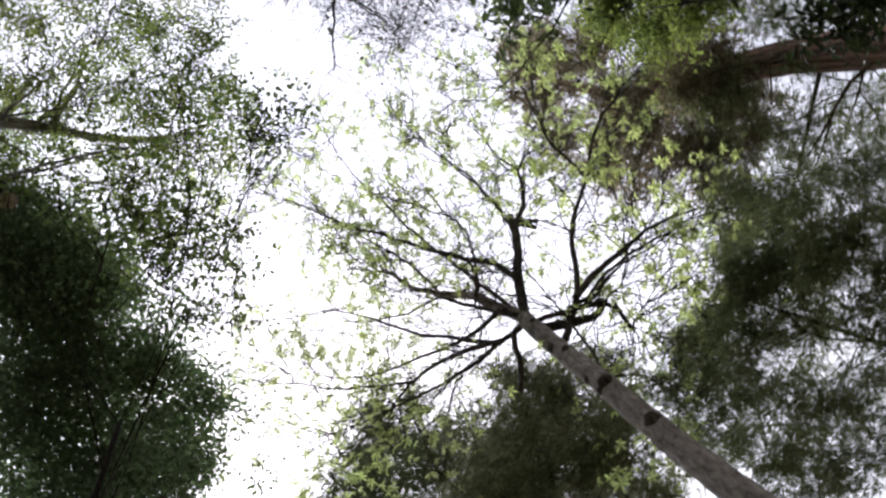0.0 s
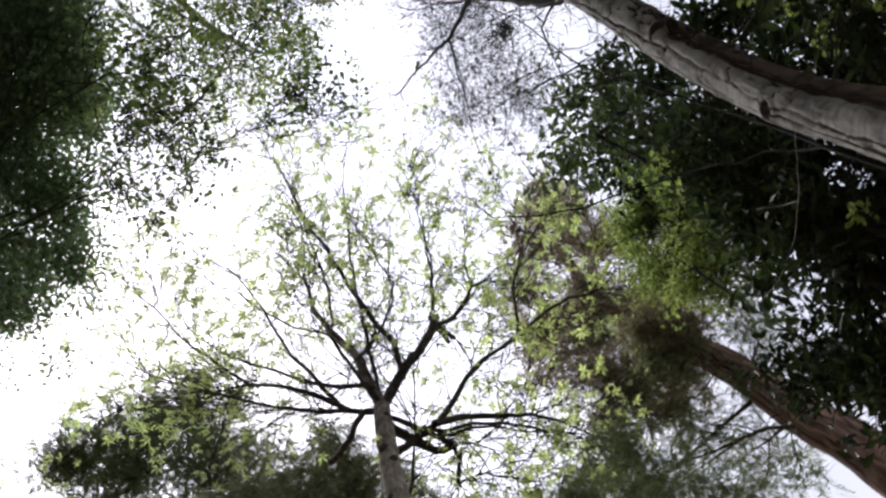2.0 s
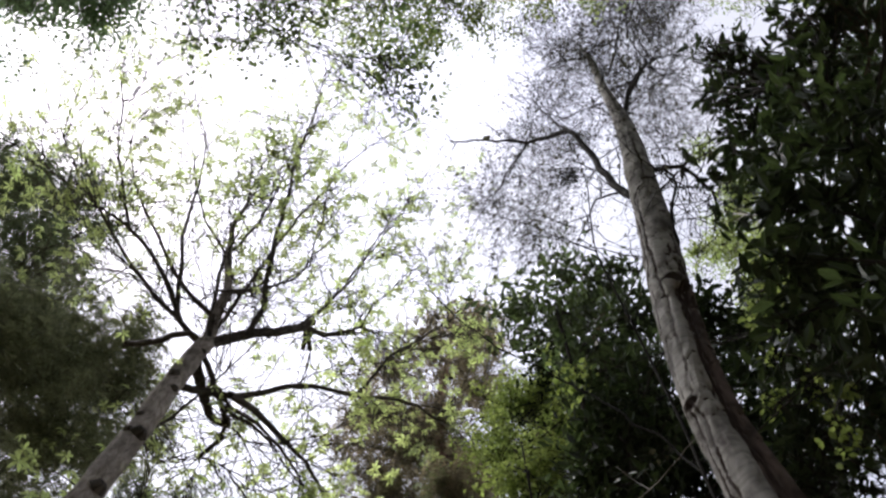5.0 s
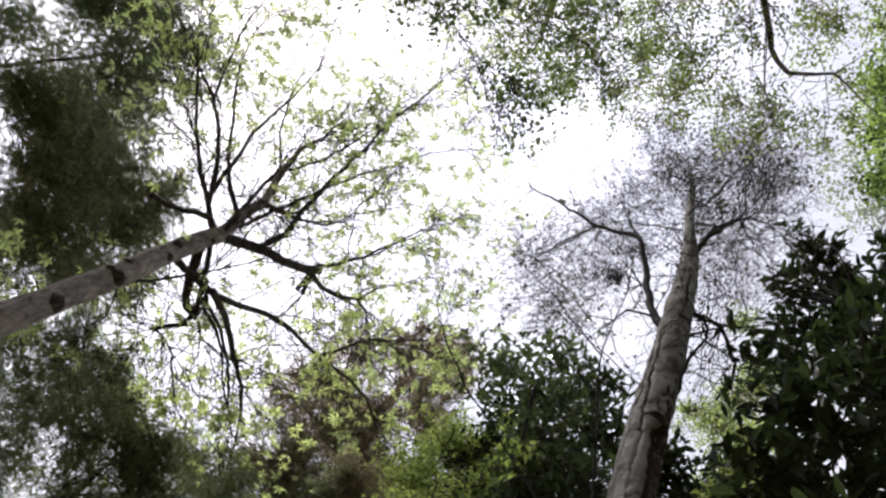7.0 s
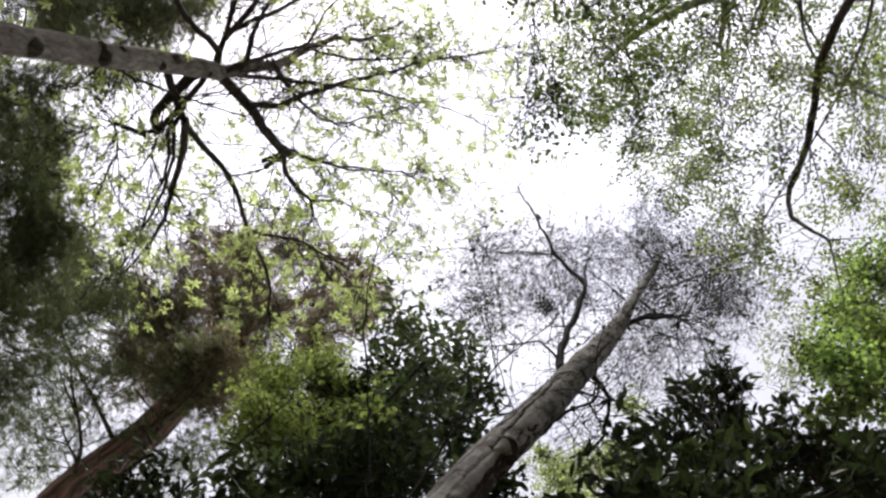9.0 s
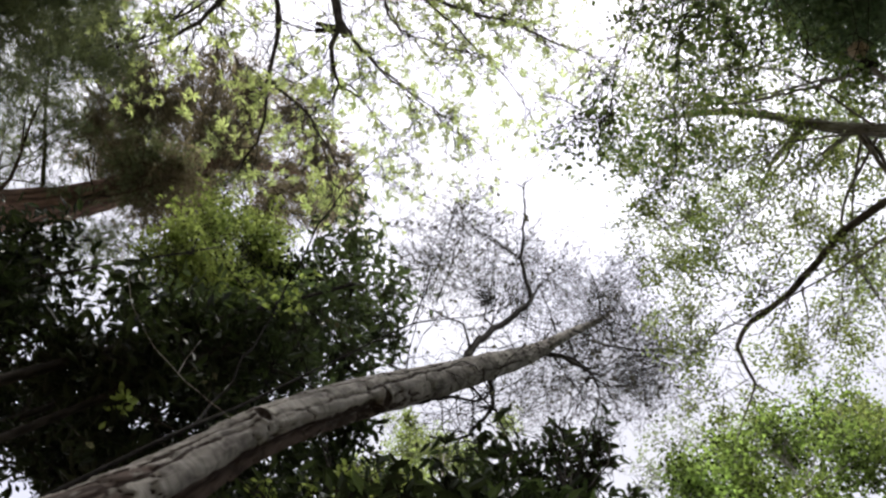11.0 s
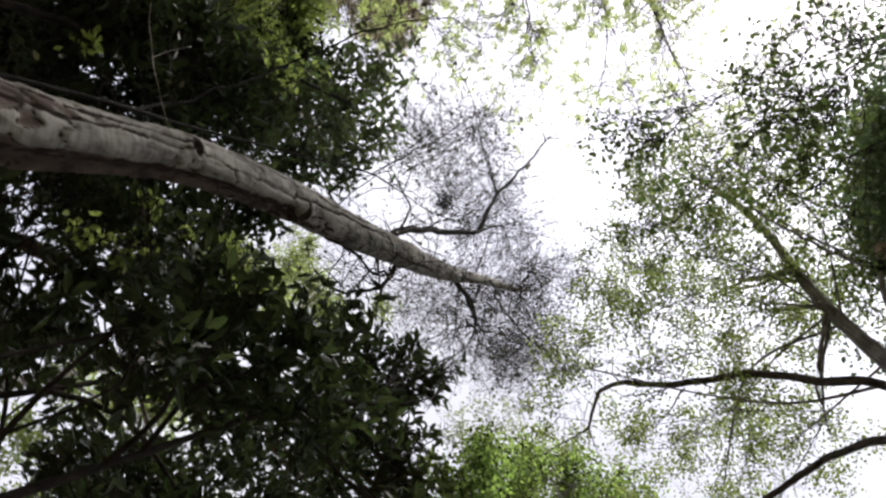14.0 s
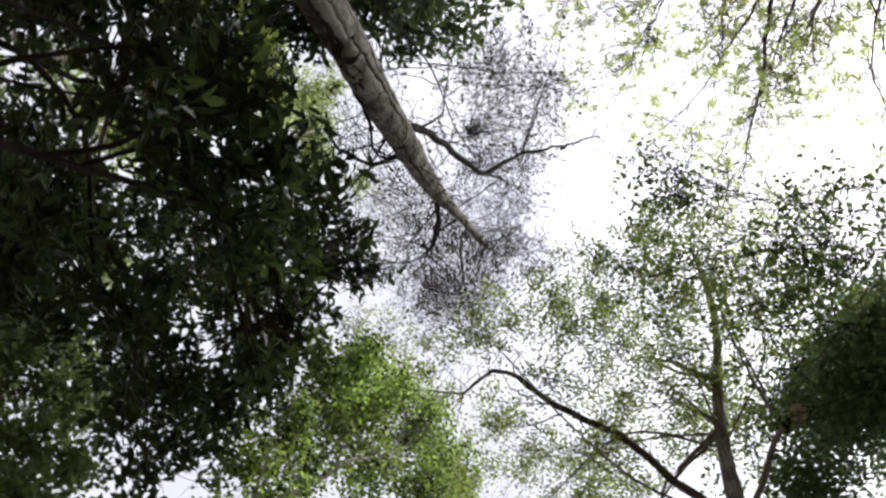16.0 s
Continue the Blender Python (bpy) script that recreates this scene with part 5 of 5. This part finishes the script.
leafy_tree("magnolia_tree", "evergreen magnolia with long leathery dark leaves", (4.1, -0.4), [(4.1, -0.4, 3), (4.0, -0.45, 5), (3.8, -0.5, 7.6)], (0.055, 0.02), SHADE_BARK,
    [(3.84, -0.23, 8.17, 0.40), (3.69, -0.93, 8.36, 0.40), (3.51, 0.15, 7.13, 0.32), (3.35, 0.41, 6.43, 0.26), (3.71, -0.21, 7.00, 0.39), (3.63, -0.67, 7.43, 0.41), (3.69, 0.28, 6.33, 0.35), (3.84, 0.81, 6.44, 0.30), (4.00, -0.16, 6.52, 0.37), (3.34, 0.46, 5.26, 0.28), (3.96, 0.13, 5.78, 0.36), (3.59, -1.92, 8.21, 0.30), (3.25, -0.71, 9.95, 0.08), (3.42, -0.67, 10.00, 0.07), (3.30, -0.80, 9.72, 0.07), (3.48, -0.73, 9.82, 0.11), (3.69, -0.38, 10.05, 0.09), (3.69, -0.56, 10.04, 0.09), (3.38, -0.93, 9.55, 0.08), (3.53, -0.88, 9.55, 0.10), (3.59, -0.38, 9.45, 0.10), (3.68, -0.64, 9.69, 0.13), (3.62, -0.79, 9.39, 0.16), (3.85, -0.28, 9.64, 0.11), (3.94, -0.52, 9.74, 0.14), (3.93, -0.11, 9.47, 0.12), (3.93, -0.99, 9.72, 0.13), (4.03, -0.70, 9.63, 0.17), (3.97, -0.35, 9.24, 0.17), (4.17, 0.07, 9.57, 0.10), (4.18, -0.10, 9.32, 0.13), (4.04, -1.03, 9.45, 0.16), (4.24, -0.49, 9.29, 0.18), (4.46, 0.27, 9.51, 0.11), (4.28, -0.73, 9.38, 0.17), (3.81, -1.25, 9.33, 0.10), (3.52, -1.43, 9.74, 0.07), (3.73, -1.42, 9.83, 0.08), (3.71, -1.45, 9.46, 0.11), (3.95, -1.32, 9.30, 0.13), (3.89, -1.60, 9.41, 0.13), (4.23, -1.75, 9.64, 0.17), (4.04, -2.05, 9.70, 0.16)], blade(0.175, 0.064, 0.2), 0.0068, MAGNOLIA_LEAF, 1.65, 40, limb=0.03, singles=300)
leafy_tree("magnolia_tree", "lower evergreen magnolia with dark leathery leaves, gaps of sky between", (5.2, 0.4), [(5.2, 0.4, 2), (5.1, 0.2, 5), (5.0, 0.0, 8)], (0.05, 0.02), SHADE_BARK,
    [(4.49, 1.05, 6.56, 0.29), (4.96, 0.99, 6.27, 0.38), (4.35, 1.41, 6.24, 0.28), (5.04, 1.58, 7.65, 0.32), (4.99, 1.47, 8.48, 0.29), (4.58, 1.79, 6.19, 0.28), (5.10, 2.11, 6.24, 0.34), (5.00, 1.13, 5.50, 0.34), (4.88, 0.57, 5.91, 0.40), (5.05, 1.48, 5.84, 0.11), (5.55, 0.59, 8.17, 0.56), (5.44, -0.43, 6.45, 0.29), (5.52, 0.85, 9.72, 0.29), (4.63, -1.08, 6.10, 0.31), (5.58, 0.58, 6.09, 0.12), (4.30, -1.63, 6.94, 0.45), (5.21, -1.97, 7.22, 0.38), (4.74, -2.64, 8.77, 0.59), (5.01, -2.62, 10.88, 0.49), (4.16, -3.12, 8.29, 0.36)] + [(4.31, -2.81, 7.55, 0.33), (3.81, -3.14, 7.45, 0.21), (4.44, 1.63, 5.10, 0.23), (4.77, 1.43, 5.38, 0.24), (4.81, 1.72, 5.48, 0.17)], blade(0.16, 0.06, 0.2), 0.006, MAGNOLIA_LEAF, 1.65, 41, limb=0.03, singles=200)

# laurel again, darkened in colour for the shade it stands in
leafy_tree("shaded_laurel", "old laurel filling the thicket, deep shade in its leaf colour", (4.9, 3.6), [(4.9, 3.6, 2), (4.7, 3.4, 4), (4.5, 3.2, 7)], (0.08, 0.02), SHADE_BARK,
    [(5.20, 3.72, 10.50, 0.72), (5.30, 4.26, 10.28, 0.60), (5.27, 3.29, 9.55, 0.47), (5.49, 3.91, 9.65, 0.65), (4.38, 4.71, 6.77, 0.50), (6.09, 3.04, 9.46, 0.47), (4.88, 3.05, 7.72, 0.46), (5.10, 3.65, 7.46, 0.41), (4.47, 3.74, 6.56, 0.21), (3.95, 3.94, 5.83, 0.28), (6.13, 2.44, 8.33, 0.53), (5.00, 2.54, 6.93, 0.32), (5.68, 3.44, 7.23, 0.48), (5.51, 3.93, 6.79, 0.39), (4.91, 3.92, 6.08, 0.41), (6.05, 2.10, 7.48, 0.44), (5.03, 2.40, 6.35, 0.42), (5.05, 2.78, 6.01, 0.32), (5.65, 3.65, 6.54, 0.34), (4.67, 3.28, 5.33, 0.26)] + [(3.81, 4.18, 5.51, 0.23), (4.69, 4.55, 6.15, 0.26), (3.95, 4.45, 6.20, 0.23)], blade(0.13, 0.05, 0.22), 0.004, SHADED_LAUREL_LEAF, 3.2, 46, limb=0.025, category="shrub")
leafy_tree("magnolia_tree", "tall evergreen magnolia, a dark wall of leaves", (6.9, 2.3), [(6.85, 2.2, 3), (6.8, 2.0, 5.8), (6.77, 1.82, 7.25), (6.79, 1.72, 7.57), (6.89, 1.61, 7.94), (7.18, 1.10, 8.91), (7.32, 0.29, 9.80), (7.20, -0.27, 9.91), (6.97, -0.74, 9.94)], (0.14, 0.07), BROWN_BARK,
    [(6.61, 0.56, 6.86, 0.20), (6.81, -1.54, 7.82, 0.35), (7.09, 0.92, 7.96, 0.48), (5.88, -1.22, 7.69, 0.39), (7.12, 1.92, 8.52, 0.43), (6.53, -1.27, 9.53, 0.47), (7.04, 2.28, 9.68, 0.54), (6.97, 1.44, 9.76, 0.46), (6.24, 0.67, 9.47, 0.44), (6.48, -0.79, 10.44, 0.55), (5.45, 2.25, 8.74, 0.49), (5.89, 1.84, 9.76, 0.52), (6.27, 1.19, 10.79, 0.25), (6.57, -0.98, 12.74, 0.65), (6.19, -1.36, 7.24, 0.34), (6.88, -0.97, 8.30, 0.40), (6.11, -2.04, 7.93, 0.37), (6.33, -2.32, 7.71, 0.37), (5.72, -1.44, 8.11, 0.31), (4.56, -1.66, 8.85, 0.26), (4.55, -1.79, 9.59, 0.24), (4.02, -1.48, 9.18, 0.20), (4.60, -2.18, 9.52, 0.28), (4.07, -2.07, 9.34, 0.26), (4.36, -2.57, 9.18, 0.28), (4.08, -2.59, 9.51, 0.26), (4.19, -2.90, 9.04, 0.22), (3.72, -2.20, 9.26, 0.18), (3.79, -1.77, 9.21, 0.16)], blade(0.16, 0.06, 0.2), 0.006, MAGNOLIA_LEAF, 1.55, 47, limb=0.03)
leafy_tree("magnolia_tree", "evergreen magnolia standing deep in the shade", (6.8, -2.2), [(6.8, -2.2, 3), (6.5, -2.2, 6), (6.2, -2.2, 9)], (0.06, 0.02), SHADE_BARK,
    [(6.96, -2.27, 7.46, 0.47), (6.15, -2.54, 9.52, 0.41), (5.52, -2.88, 9.02, 0.47), (6.64, -1.80, 11.28, 0.60), (6.05, -3.67, 11.40, 0.61), (7.12, -2.00, 13.41, 0.71), (5.63, 2.58, 6.81, 0.31), (7.51, 1.25, 7.37, 0.37), (5.88, 2.68, 7.97, 0.43), (6.28, 0.75, 6.80, 0.36), (7.17, -1.24, 8.09, 0.36), (6.89, -1.65, 8.57, 0.31), (6.13, -0.84, 7.70, 0.27), (7.18, -2.12, 8.58, 0.31), (6.40, -2.10, 10.18, 0.48), (6.69, -1.15, 10.43, 0.49), (7.42, -1.14, 8.26, 0.40), (6.23, -1.42, 7.95, 0.37), (5.94, -1.75, 7.38, 0.34), (6.43, -0.95, 8.45, 0.33)] + [(6.36, -0.56, 7.02, 0.28), (6.63, -1.09, 7.07, 0.35), (6.02, -1.41, 6.58, 0.32), (6.98, -2.24, 7.90, 0.39), (6.30, -2.19, 6.84, 0.39)], blade(0.16, 0.06, 0.2), 0.006, MAGNOLIA_LEAF, 2.1, 48, limb=0.03)

leafy_tree("beech_sapling", "young beech with fresh bright leaves in the shade", (3.6, 0.2), [(3.6, 0.2, 2), (3.65, 0.3, 4), (3.6, 0.4, 6)], (0.03, 0.01), SHADE_BARK,
    [(4.25, 0.92, 7.48, 0.21), (3.93, 0.62, 7.43, 0.16), (4.03, 1.36, 6.29, 0.10), (3.99, 1.12, 5.48, 0.10), (3.90, 0.92, 5.74, 0.12), (3.29, 2.55, 7.60, 0.19), (3.79, 1.05, 6.37, 0.09), (3.73, 0.94, 6.67, 0.14), (4.36, 1.21, 6.36, 0.12), (3.42, 2.27, 5.33, 0.09)], blade(0.065, 0.04), 0.0017, LIME_LEAF, 0.9, 49, limb=0.012, category="sapling")

# ---- conifers ----
leafy_tree("cedar_tree", "tall cedar with soft grey-green needle sprays", (-5.2, 11.5), [(-5.1, 11.3, 8), (-4.9, 10.8, 19)], (0.09, 0.03), SHADE_BARK,
    [(-4.64, 10.34, 21.56, 0.68), (-6.37, 11.84, 23.45, 1.02), (-6.82, 10.16, 19.88, 0.93), (-3.97, 11.15, 21.25, 0.68), (-4.67, 11.27, 20.21, 0.97), (-6.56, 11.48, 20.70, 0.99), (-3.95, 12.90, 21.04, 0.87), (-7.82, 10.43, 20.01, 0.77), (-4.79, 10.54, 17.39, 0.98), (-7.14, 11.63, 19.53, 1.25), (-6.10, 11.63, 17.08, 0.80), (-5.62, 10.41, 19.44, 1.03), (-4.97, 11.34, 22.23, 0.86), (-6.15, 11.03, 18.97, 0.73), (-5.08, 9.73, 13.46, 0.63), (-4.20, 10.21, 13.70, 0.66), (-7.62, 10.81, 19.98, 0.91)], spray(0.30, 12, 0.13, 0.02), 0.018, CEDAR_NEEDLE, 1.35, 42, limb=0.04, tilt=0.5, ragged=0.4, plumes=0.5)
leafy_tree("cypress_tree", "dark feathery cypress with drooping needle sprays", (-1.9, 11.5), [(-1.9, 11.5, 7), (-1.8, 11.2, 15)], (0.16, 0.04), SHADE_BARK,
    [(-0.89, 9.89, 13.86, 0.66), (-1.76, 10.11, 14.73, 0.88), (-0.04, 11.76, 16.12, 0.50), (0.02, 11.82, 15.25, 0.54), (-3.26, 11.90, 17.67, 1.06), (-1.93, 11.16, 14.51, 1.15), (-0.53, 12.42, 14.98, 0.81), (-2.95, 9.90, 13.61, 1.05), (-1.62, 9.80, 11.64, 0.93), (-3.95, 10.85, 17.80, 0.75), (-4.40, 11.49, 16.94, 0.87), (-3.62, 9.39, 13.02, 0.61), (-2.44, 9.96, 12.86, 1.04), (-2.92, 10.96, 15.98, 0.90), (-1.84, 11.95, 16.93, 0.97), (-1.47, 10.56, 12.32, 0.82), (-3.25, 9.65, 14.01, 0.55), (-1.72, 11.88, 12.37, 0.92)] + [(-1.03, 11.34, 14.22, 0.60), (-1.01, 10.79, 14.70, 0.60), (-0.99, 10.20, 15.17, 0.60), (-0.95, 11.75, 13.85, 0.50), (-1.22, 9.77, 15.46, 0.50)], spray(0.30, 12, 0.12, 0.02), 0.018, CYPRESS_NEEDLE, 1.9, 43, limb=0.04, tilt=0.5, ragged=0.3, plumes=0.45)
leafy_tree("yew_tree", "broad dark yew with thin hanging needle sprays", (2.6, 10.8), [(2.6, 10.8, 5), (2.5, 10.4, 12)], (0.07, 0.03), SHADE_BARK,
    [(3.69, 10.59, 12.75, 0.28), (4.00, 9.25, 10.95, 0.68), (2.69, 9.00, 10.15, 0.71), (2.06, 10.72, 12.17, 0.77), (1.47, 11.06, 12.85, 0.61), (1.22, 9.06, 9.67, 0.68), (0.46, 10.59, 12.14, 0.48), (0.30, 11.22, 11.47, 0.75), (0.85, 11.26, 10.36, 0.87), (2.62, 10.70, 10.47, 0.86), (3.41, 8.50, 8.51, 0.68), (3.17, 8.71, 9.26, 0.66), (2.49, 10.08, 8.72, 0.66), (1.47, 11.30, 9.58, 0.82), (0.08, 9.90, 8.34, 0.70), (1.10, 10.63, 8.07, 0.71), (3.13, 9.60, 11.40, 0.33), (2.82, 8.91, 9.96, 0.53), (4.42, 10.49, 12.52, 0.59), (3.90, 9.66, 12.51, 0.18)] + [(5.15, 9.77, 9.84, 0.56), (0.62, 9.05, 7.24, 0.42), (4.11, 9.75, 8.59, 0.59), (3.31, 9.68, 8.63, 0.50), (4.72, 9.37, 8.53, 0.50), (4.05, 9.94, 8.00, 0.56)] + [(0.29, 9.22, 10.19, 0.22), (0.94, 9.18, 10.18, 0.28), (1.54, 8.98, 10.30, 0.25), (1.67, 9.24, 10.01, 0.25), (2.27, 8.76, 10.37, 0.28), (2.35, 9.09, 10.00, 0.30)], spray(0.24, 12, 0.09, 0.016), 0.011, YEW_NEEDLE, 2.0, 44, limb=0.02, tilt=0.6, ragged=0.75, tight=0.19)


def redwood():
    rng = np.random.default_rng(45)
    tree = thing("redwood_tree", 6.85, 8.4, "tall redwood with fibrous red-brown trunk and brownish needle crown", "tree")
    trunk = [(6.85, 8.4, -0.1), (6.82, 8.5, 4.5)] + [(6.77, 8.67, 8.83), (6.69, 8.73, 9.68), (6.70, 8.85, 11.05), (6.63, 9.02, 12.64), (6.41, 9.31, 14.43), (6.25, 9.54, 17.00), (6.67, 9.37, 20.98)]
    stem("trunk", tree, trunk, 0.5, 0.05, RED_BARK, 24, 0.15, 0.1, "fibrous red-brown bark", power=1.6, wobble=1.0)
    path = spline(trunk, 0.3)
    high = [(4.27, 10.33, 15.99, 0.40), (5.10, 10.28, 17.54, 0.81), (5.54, 10.55, 20.42, 0.76), (5.87, 9.01, 19.53, 0.88), (7.11, 9.28, 22.47, 0.92), (7.43, 8.95, 23.63, 0.54), (5.49, 9.68, 15.56, 0.86), (6.18, 9.75, 17.65, 1.05), (7.35, 9.53, 19.71, 1.00), (5.12, 9.85, 14.35, 0.74), (5.46, 9.71, 13.54, 0.71), (6.71, 9.63, 15.79, 1.09), (6.60, 9.82, 14.09, 0.87), (4.90, 10.12, 13.61, 0.53), (6.29, 8.15, 12.74, 0.66), (6.44, 7.98, 18.04, 0.67), (5.54, 9.50, 12.24, 0.54)] + [(5.34, 7.66, 12.32, 0.47), (6.32, 9.53, 15.93, 0.62), (6.04, 8.28, 12.42, 0.43), (6.03, 9.32, 16.66, 0.63), (6.28, 9.53, 13.74, 0.48)]
    low = [(4.44, 10.23, 11.50, 0.51), (4.16, 11.17, 11.71, 0.64), (4.17, 11.65, 13.18, 0.47), (4.63, 9.07, 9.92, 0.54), (5.68, 9.45, 11.27, 0.51), (5.94, 10.83, 10.70, 0.61), (6.74, 10.23, 11.12, 0.63), (6.33, 8.86, 11.19, 0.51), (7.68, 8.86, 12.82, 0.69), (8.01, 8.95, 13.89, 0.62), (7.49, 8.42, 11.55, 0.63), (6.87, 10.38, 10.48, 0.50), (5.48, 9.25, 11.27, 0.70), (6.28, 10.27, 11.20, 0.62), (5.61, 11.13, 12.08, 0.67), (6.25, 10.66, 13.76, 0.61), (5.15, 9.93, 12.92, 0.57), (6.80, 9.94, 14.84, 0.59), (6.76, 9.97, 13.59, 0.49), (5.75, 10.28, 14.17, 0.57), (7.08, 9.70, 14.30, 0.45)] + [(5.87, 8.25, 11.98, 0.40), (5.55, 8.02, 12.33, 0.50), (5.20, 7.76, 12.69, 0.55), (5.57, 8.46, 11.98, 0.40), (5.20, 8.29, 12.30, 0.50)]
    crown_limbs(tree, rng, path, high + low, BROWN_BARK, 0.04)
    scatter("crown", tree, rng, np.concatenate([clump_spots(rng, high, 0.018, 0.9, ragged=0.4), plume_spots(rng, high, path, 0.018, 1.2)]), spray(0.30, 12, 0.12, 0.022), REDWOOD_NEEDLE, 0.6)
    scatter("lower_crown", tree, rng, clump_spots(rng, low, 0.018, 0.8), spray(0.28, 10, 0.12, 0.02), YEW_NEEDLE, 0.6)


redwood()


# ---- unseen ring of woodland added round the glade to block low sky light ----
def unseen_woods():
    rng = np.random.default_rng(71)
    wood = thing("unseen_woods", 0, 0, "unseen ring of deep green foliage round the glade, blocks low light", "woods")
    clumps, poles = [], []
    for i in range(64):
        az = 2 * math.pi * (i + rng.uniform(-0.3, 0.3)) / 64
        deg = math.degrees(az) % 360
        behind = 140 < deg < 300
        far = rng.uniform(13, 16) if behind else rng.uniform(21, 25)
        top = rng.uniform(13, 17) if behind else rng.uniform(8, 10)
        x, y = far * math.sin(az), far * math.cos(az)
        poles.append((np.array([(x, y, -0.1), (x, y, top * 0.5), (x, y, top * 0.9)]), 0.16))
        z = 1.2
        while z < top:
            clumps.append((x + rng.normal(0, 0.7), y + rng.normal(0, 0.7), z, rng.uniform(1.1, 1.7)))
            z += rng.uniform(1.2, 1.9)
    web_mesh("unseen_trunk_row", wood, poles, BROWN_BARK)
    scatter("canopy", wood, rng, clump_spots(rng, clumps, 0.16, 1.8), kite(0.6, 0.5), HAZEL_LEAF, 0.8)


unseen_woods()


# ---- thin shoots near the birch, and the nest ----
def shoot(points, r0, label, seed, tip=0.003, bark=TWIG_BARK, branches=()):
    rng = np.random.default_rng(seed)
    p0 = points[0]
    tree = thing("sapling", p0[0], p0[1], label, "sapling")
    stem("stem", tree, points, r0, tip, bark, 8, 0.15, 0.05)
    path = spline(points, 0.1)
    pick = [path[i] for i in range(len(path) // 3, len(path)) if rng.random() < 0.12]
    for line, b0, b1 in branches:
        stem("side_limb", tree, kinked(line, 0.015, seed), b0, b1, bark, 6, 0.12, 0.05)
        pick += [q for q in spline(line, 0.1) if rng.random() < 0.35]
    web = twig_web(rng, pick, [rng.normal(0, 1, 3) for _ in pick], 0.5, 0.003, depth=1)
    web_mesh("twigwork", tree, web, SHADE_BARK)
    spots = np.array([p[-1] for p, r in web])[::2]
    scatter("foliage", tree, rng, spots, blade(0.06, 0.042), BIRCH_BUD, 0.9, (0.5, 1.3), "small dark hanging leaves")


shoot([(3.05, 1.75, -0.1), (2.98, 1.65, 2.2)] + [(2.98, 1.63, 4.70), (3.14, 1.67, 5.80), (3.19, 1.67, 6.89), (3.16, 1.63, 7.86), (3.10, 1.57, 8.58), (3.14, 1.41, 9.48), (3.14, 1.24, 10.16), (2.95, 1.00, 11.10)], 0.02, "dark sapling stem close behind the birch, thin hanging leaves", 54, 0.006, branches=[([(3.10, 1.57, 8.58), (2.98, 1.70, 8.94), (2.79, 1.85, 9.41), (2.51, 2.08, 9.88), (2.20, 2.29, 10.34), (2.05, 2.45, 10.66)], 0.009, 0.003), ([(2.34, 1.15, 10.63), (2.33, 1.61, 10.35), (2.26, 1.98, 10.08), (2.19, 2.42, 9.88), (2.23, 2.78, 9.65), (2.22, 3.03, 9.56)], 0.007, 0.003), ([(2.90, 1.53, 8.90), (2.56, 1.75, 9.41), (2.23, 1.98, 9.88), (1.85, 2.19, 10.34), (1.57, 2.52, 10.73)], 0.007, 0.003), ([(3.06, 1.65, 5.19), (3.10, 1.77, 5.52), (3.06, 1.83, 5.79), (2.94, 2.08, 6.40), (2.86, 2.28, 6.86), (2.67, 2.49, 7.34), (2.50, 2.67, 7.69), (2.28, 2.86, 8.26), (1.94, 3.00, 8.98), (1.93, 3.00, 9.75), (1.72, 2.98, 10.03)], 0.012, 0.005), ([(2.65, 1.81, 9.79), (2.59, 2.12, 9.74), (2.46, 2.41, 9.59), (2.27, 2.46, 9.63), (2.21, 2.69, 9.58), (2.26, 2.97, 9.46)], 0.004, 0.002), ([(2.64, 2.88, 9.26), (2.55, 2.62, 9.39), (2.49, 2.41, 9.47), (2.69, 2.30, 9.55)], 0.004, 0.002), ([(2.48, 2.08, 10.00), (2.28, 2.46, 9.84), (1.98, 2.78, 9.71)], 0.004, 0.002)])


def nest():
    rng = np.random.default_rng(61)
    c = np.array((3.21, 1.42, 10.96))
    ob = thing("bird_nest", c[0], c[1], "round dark bird nest of sticks in the birch crown", "nest")
    ob.location = c
    bpy.context.view_layer.update()
    starts = [c + rng.normal(0, 0.065, 3) for _ in range(190)]
    web = twig_web(rng, starts, [rng.normal(0, 1, 3) for _ in range(190)], 0.13, 0.006, segments=4, bend=1.4, depth=0)
    web_mesh("stickwork", ob, web, BIRCH_TWIG)


nest()
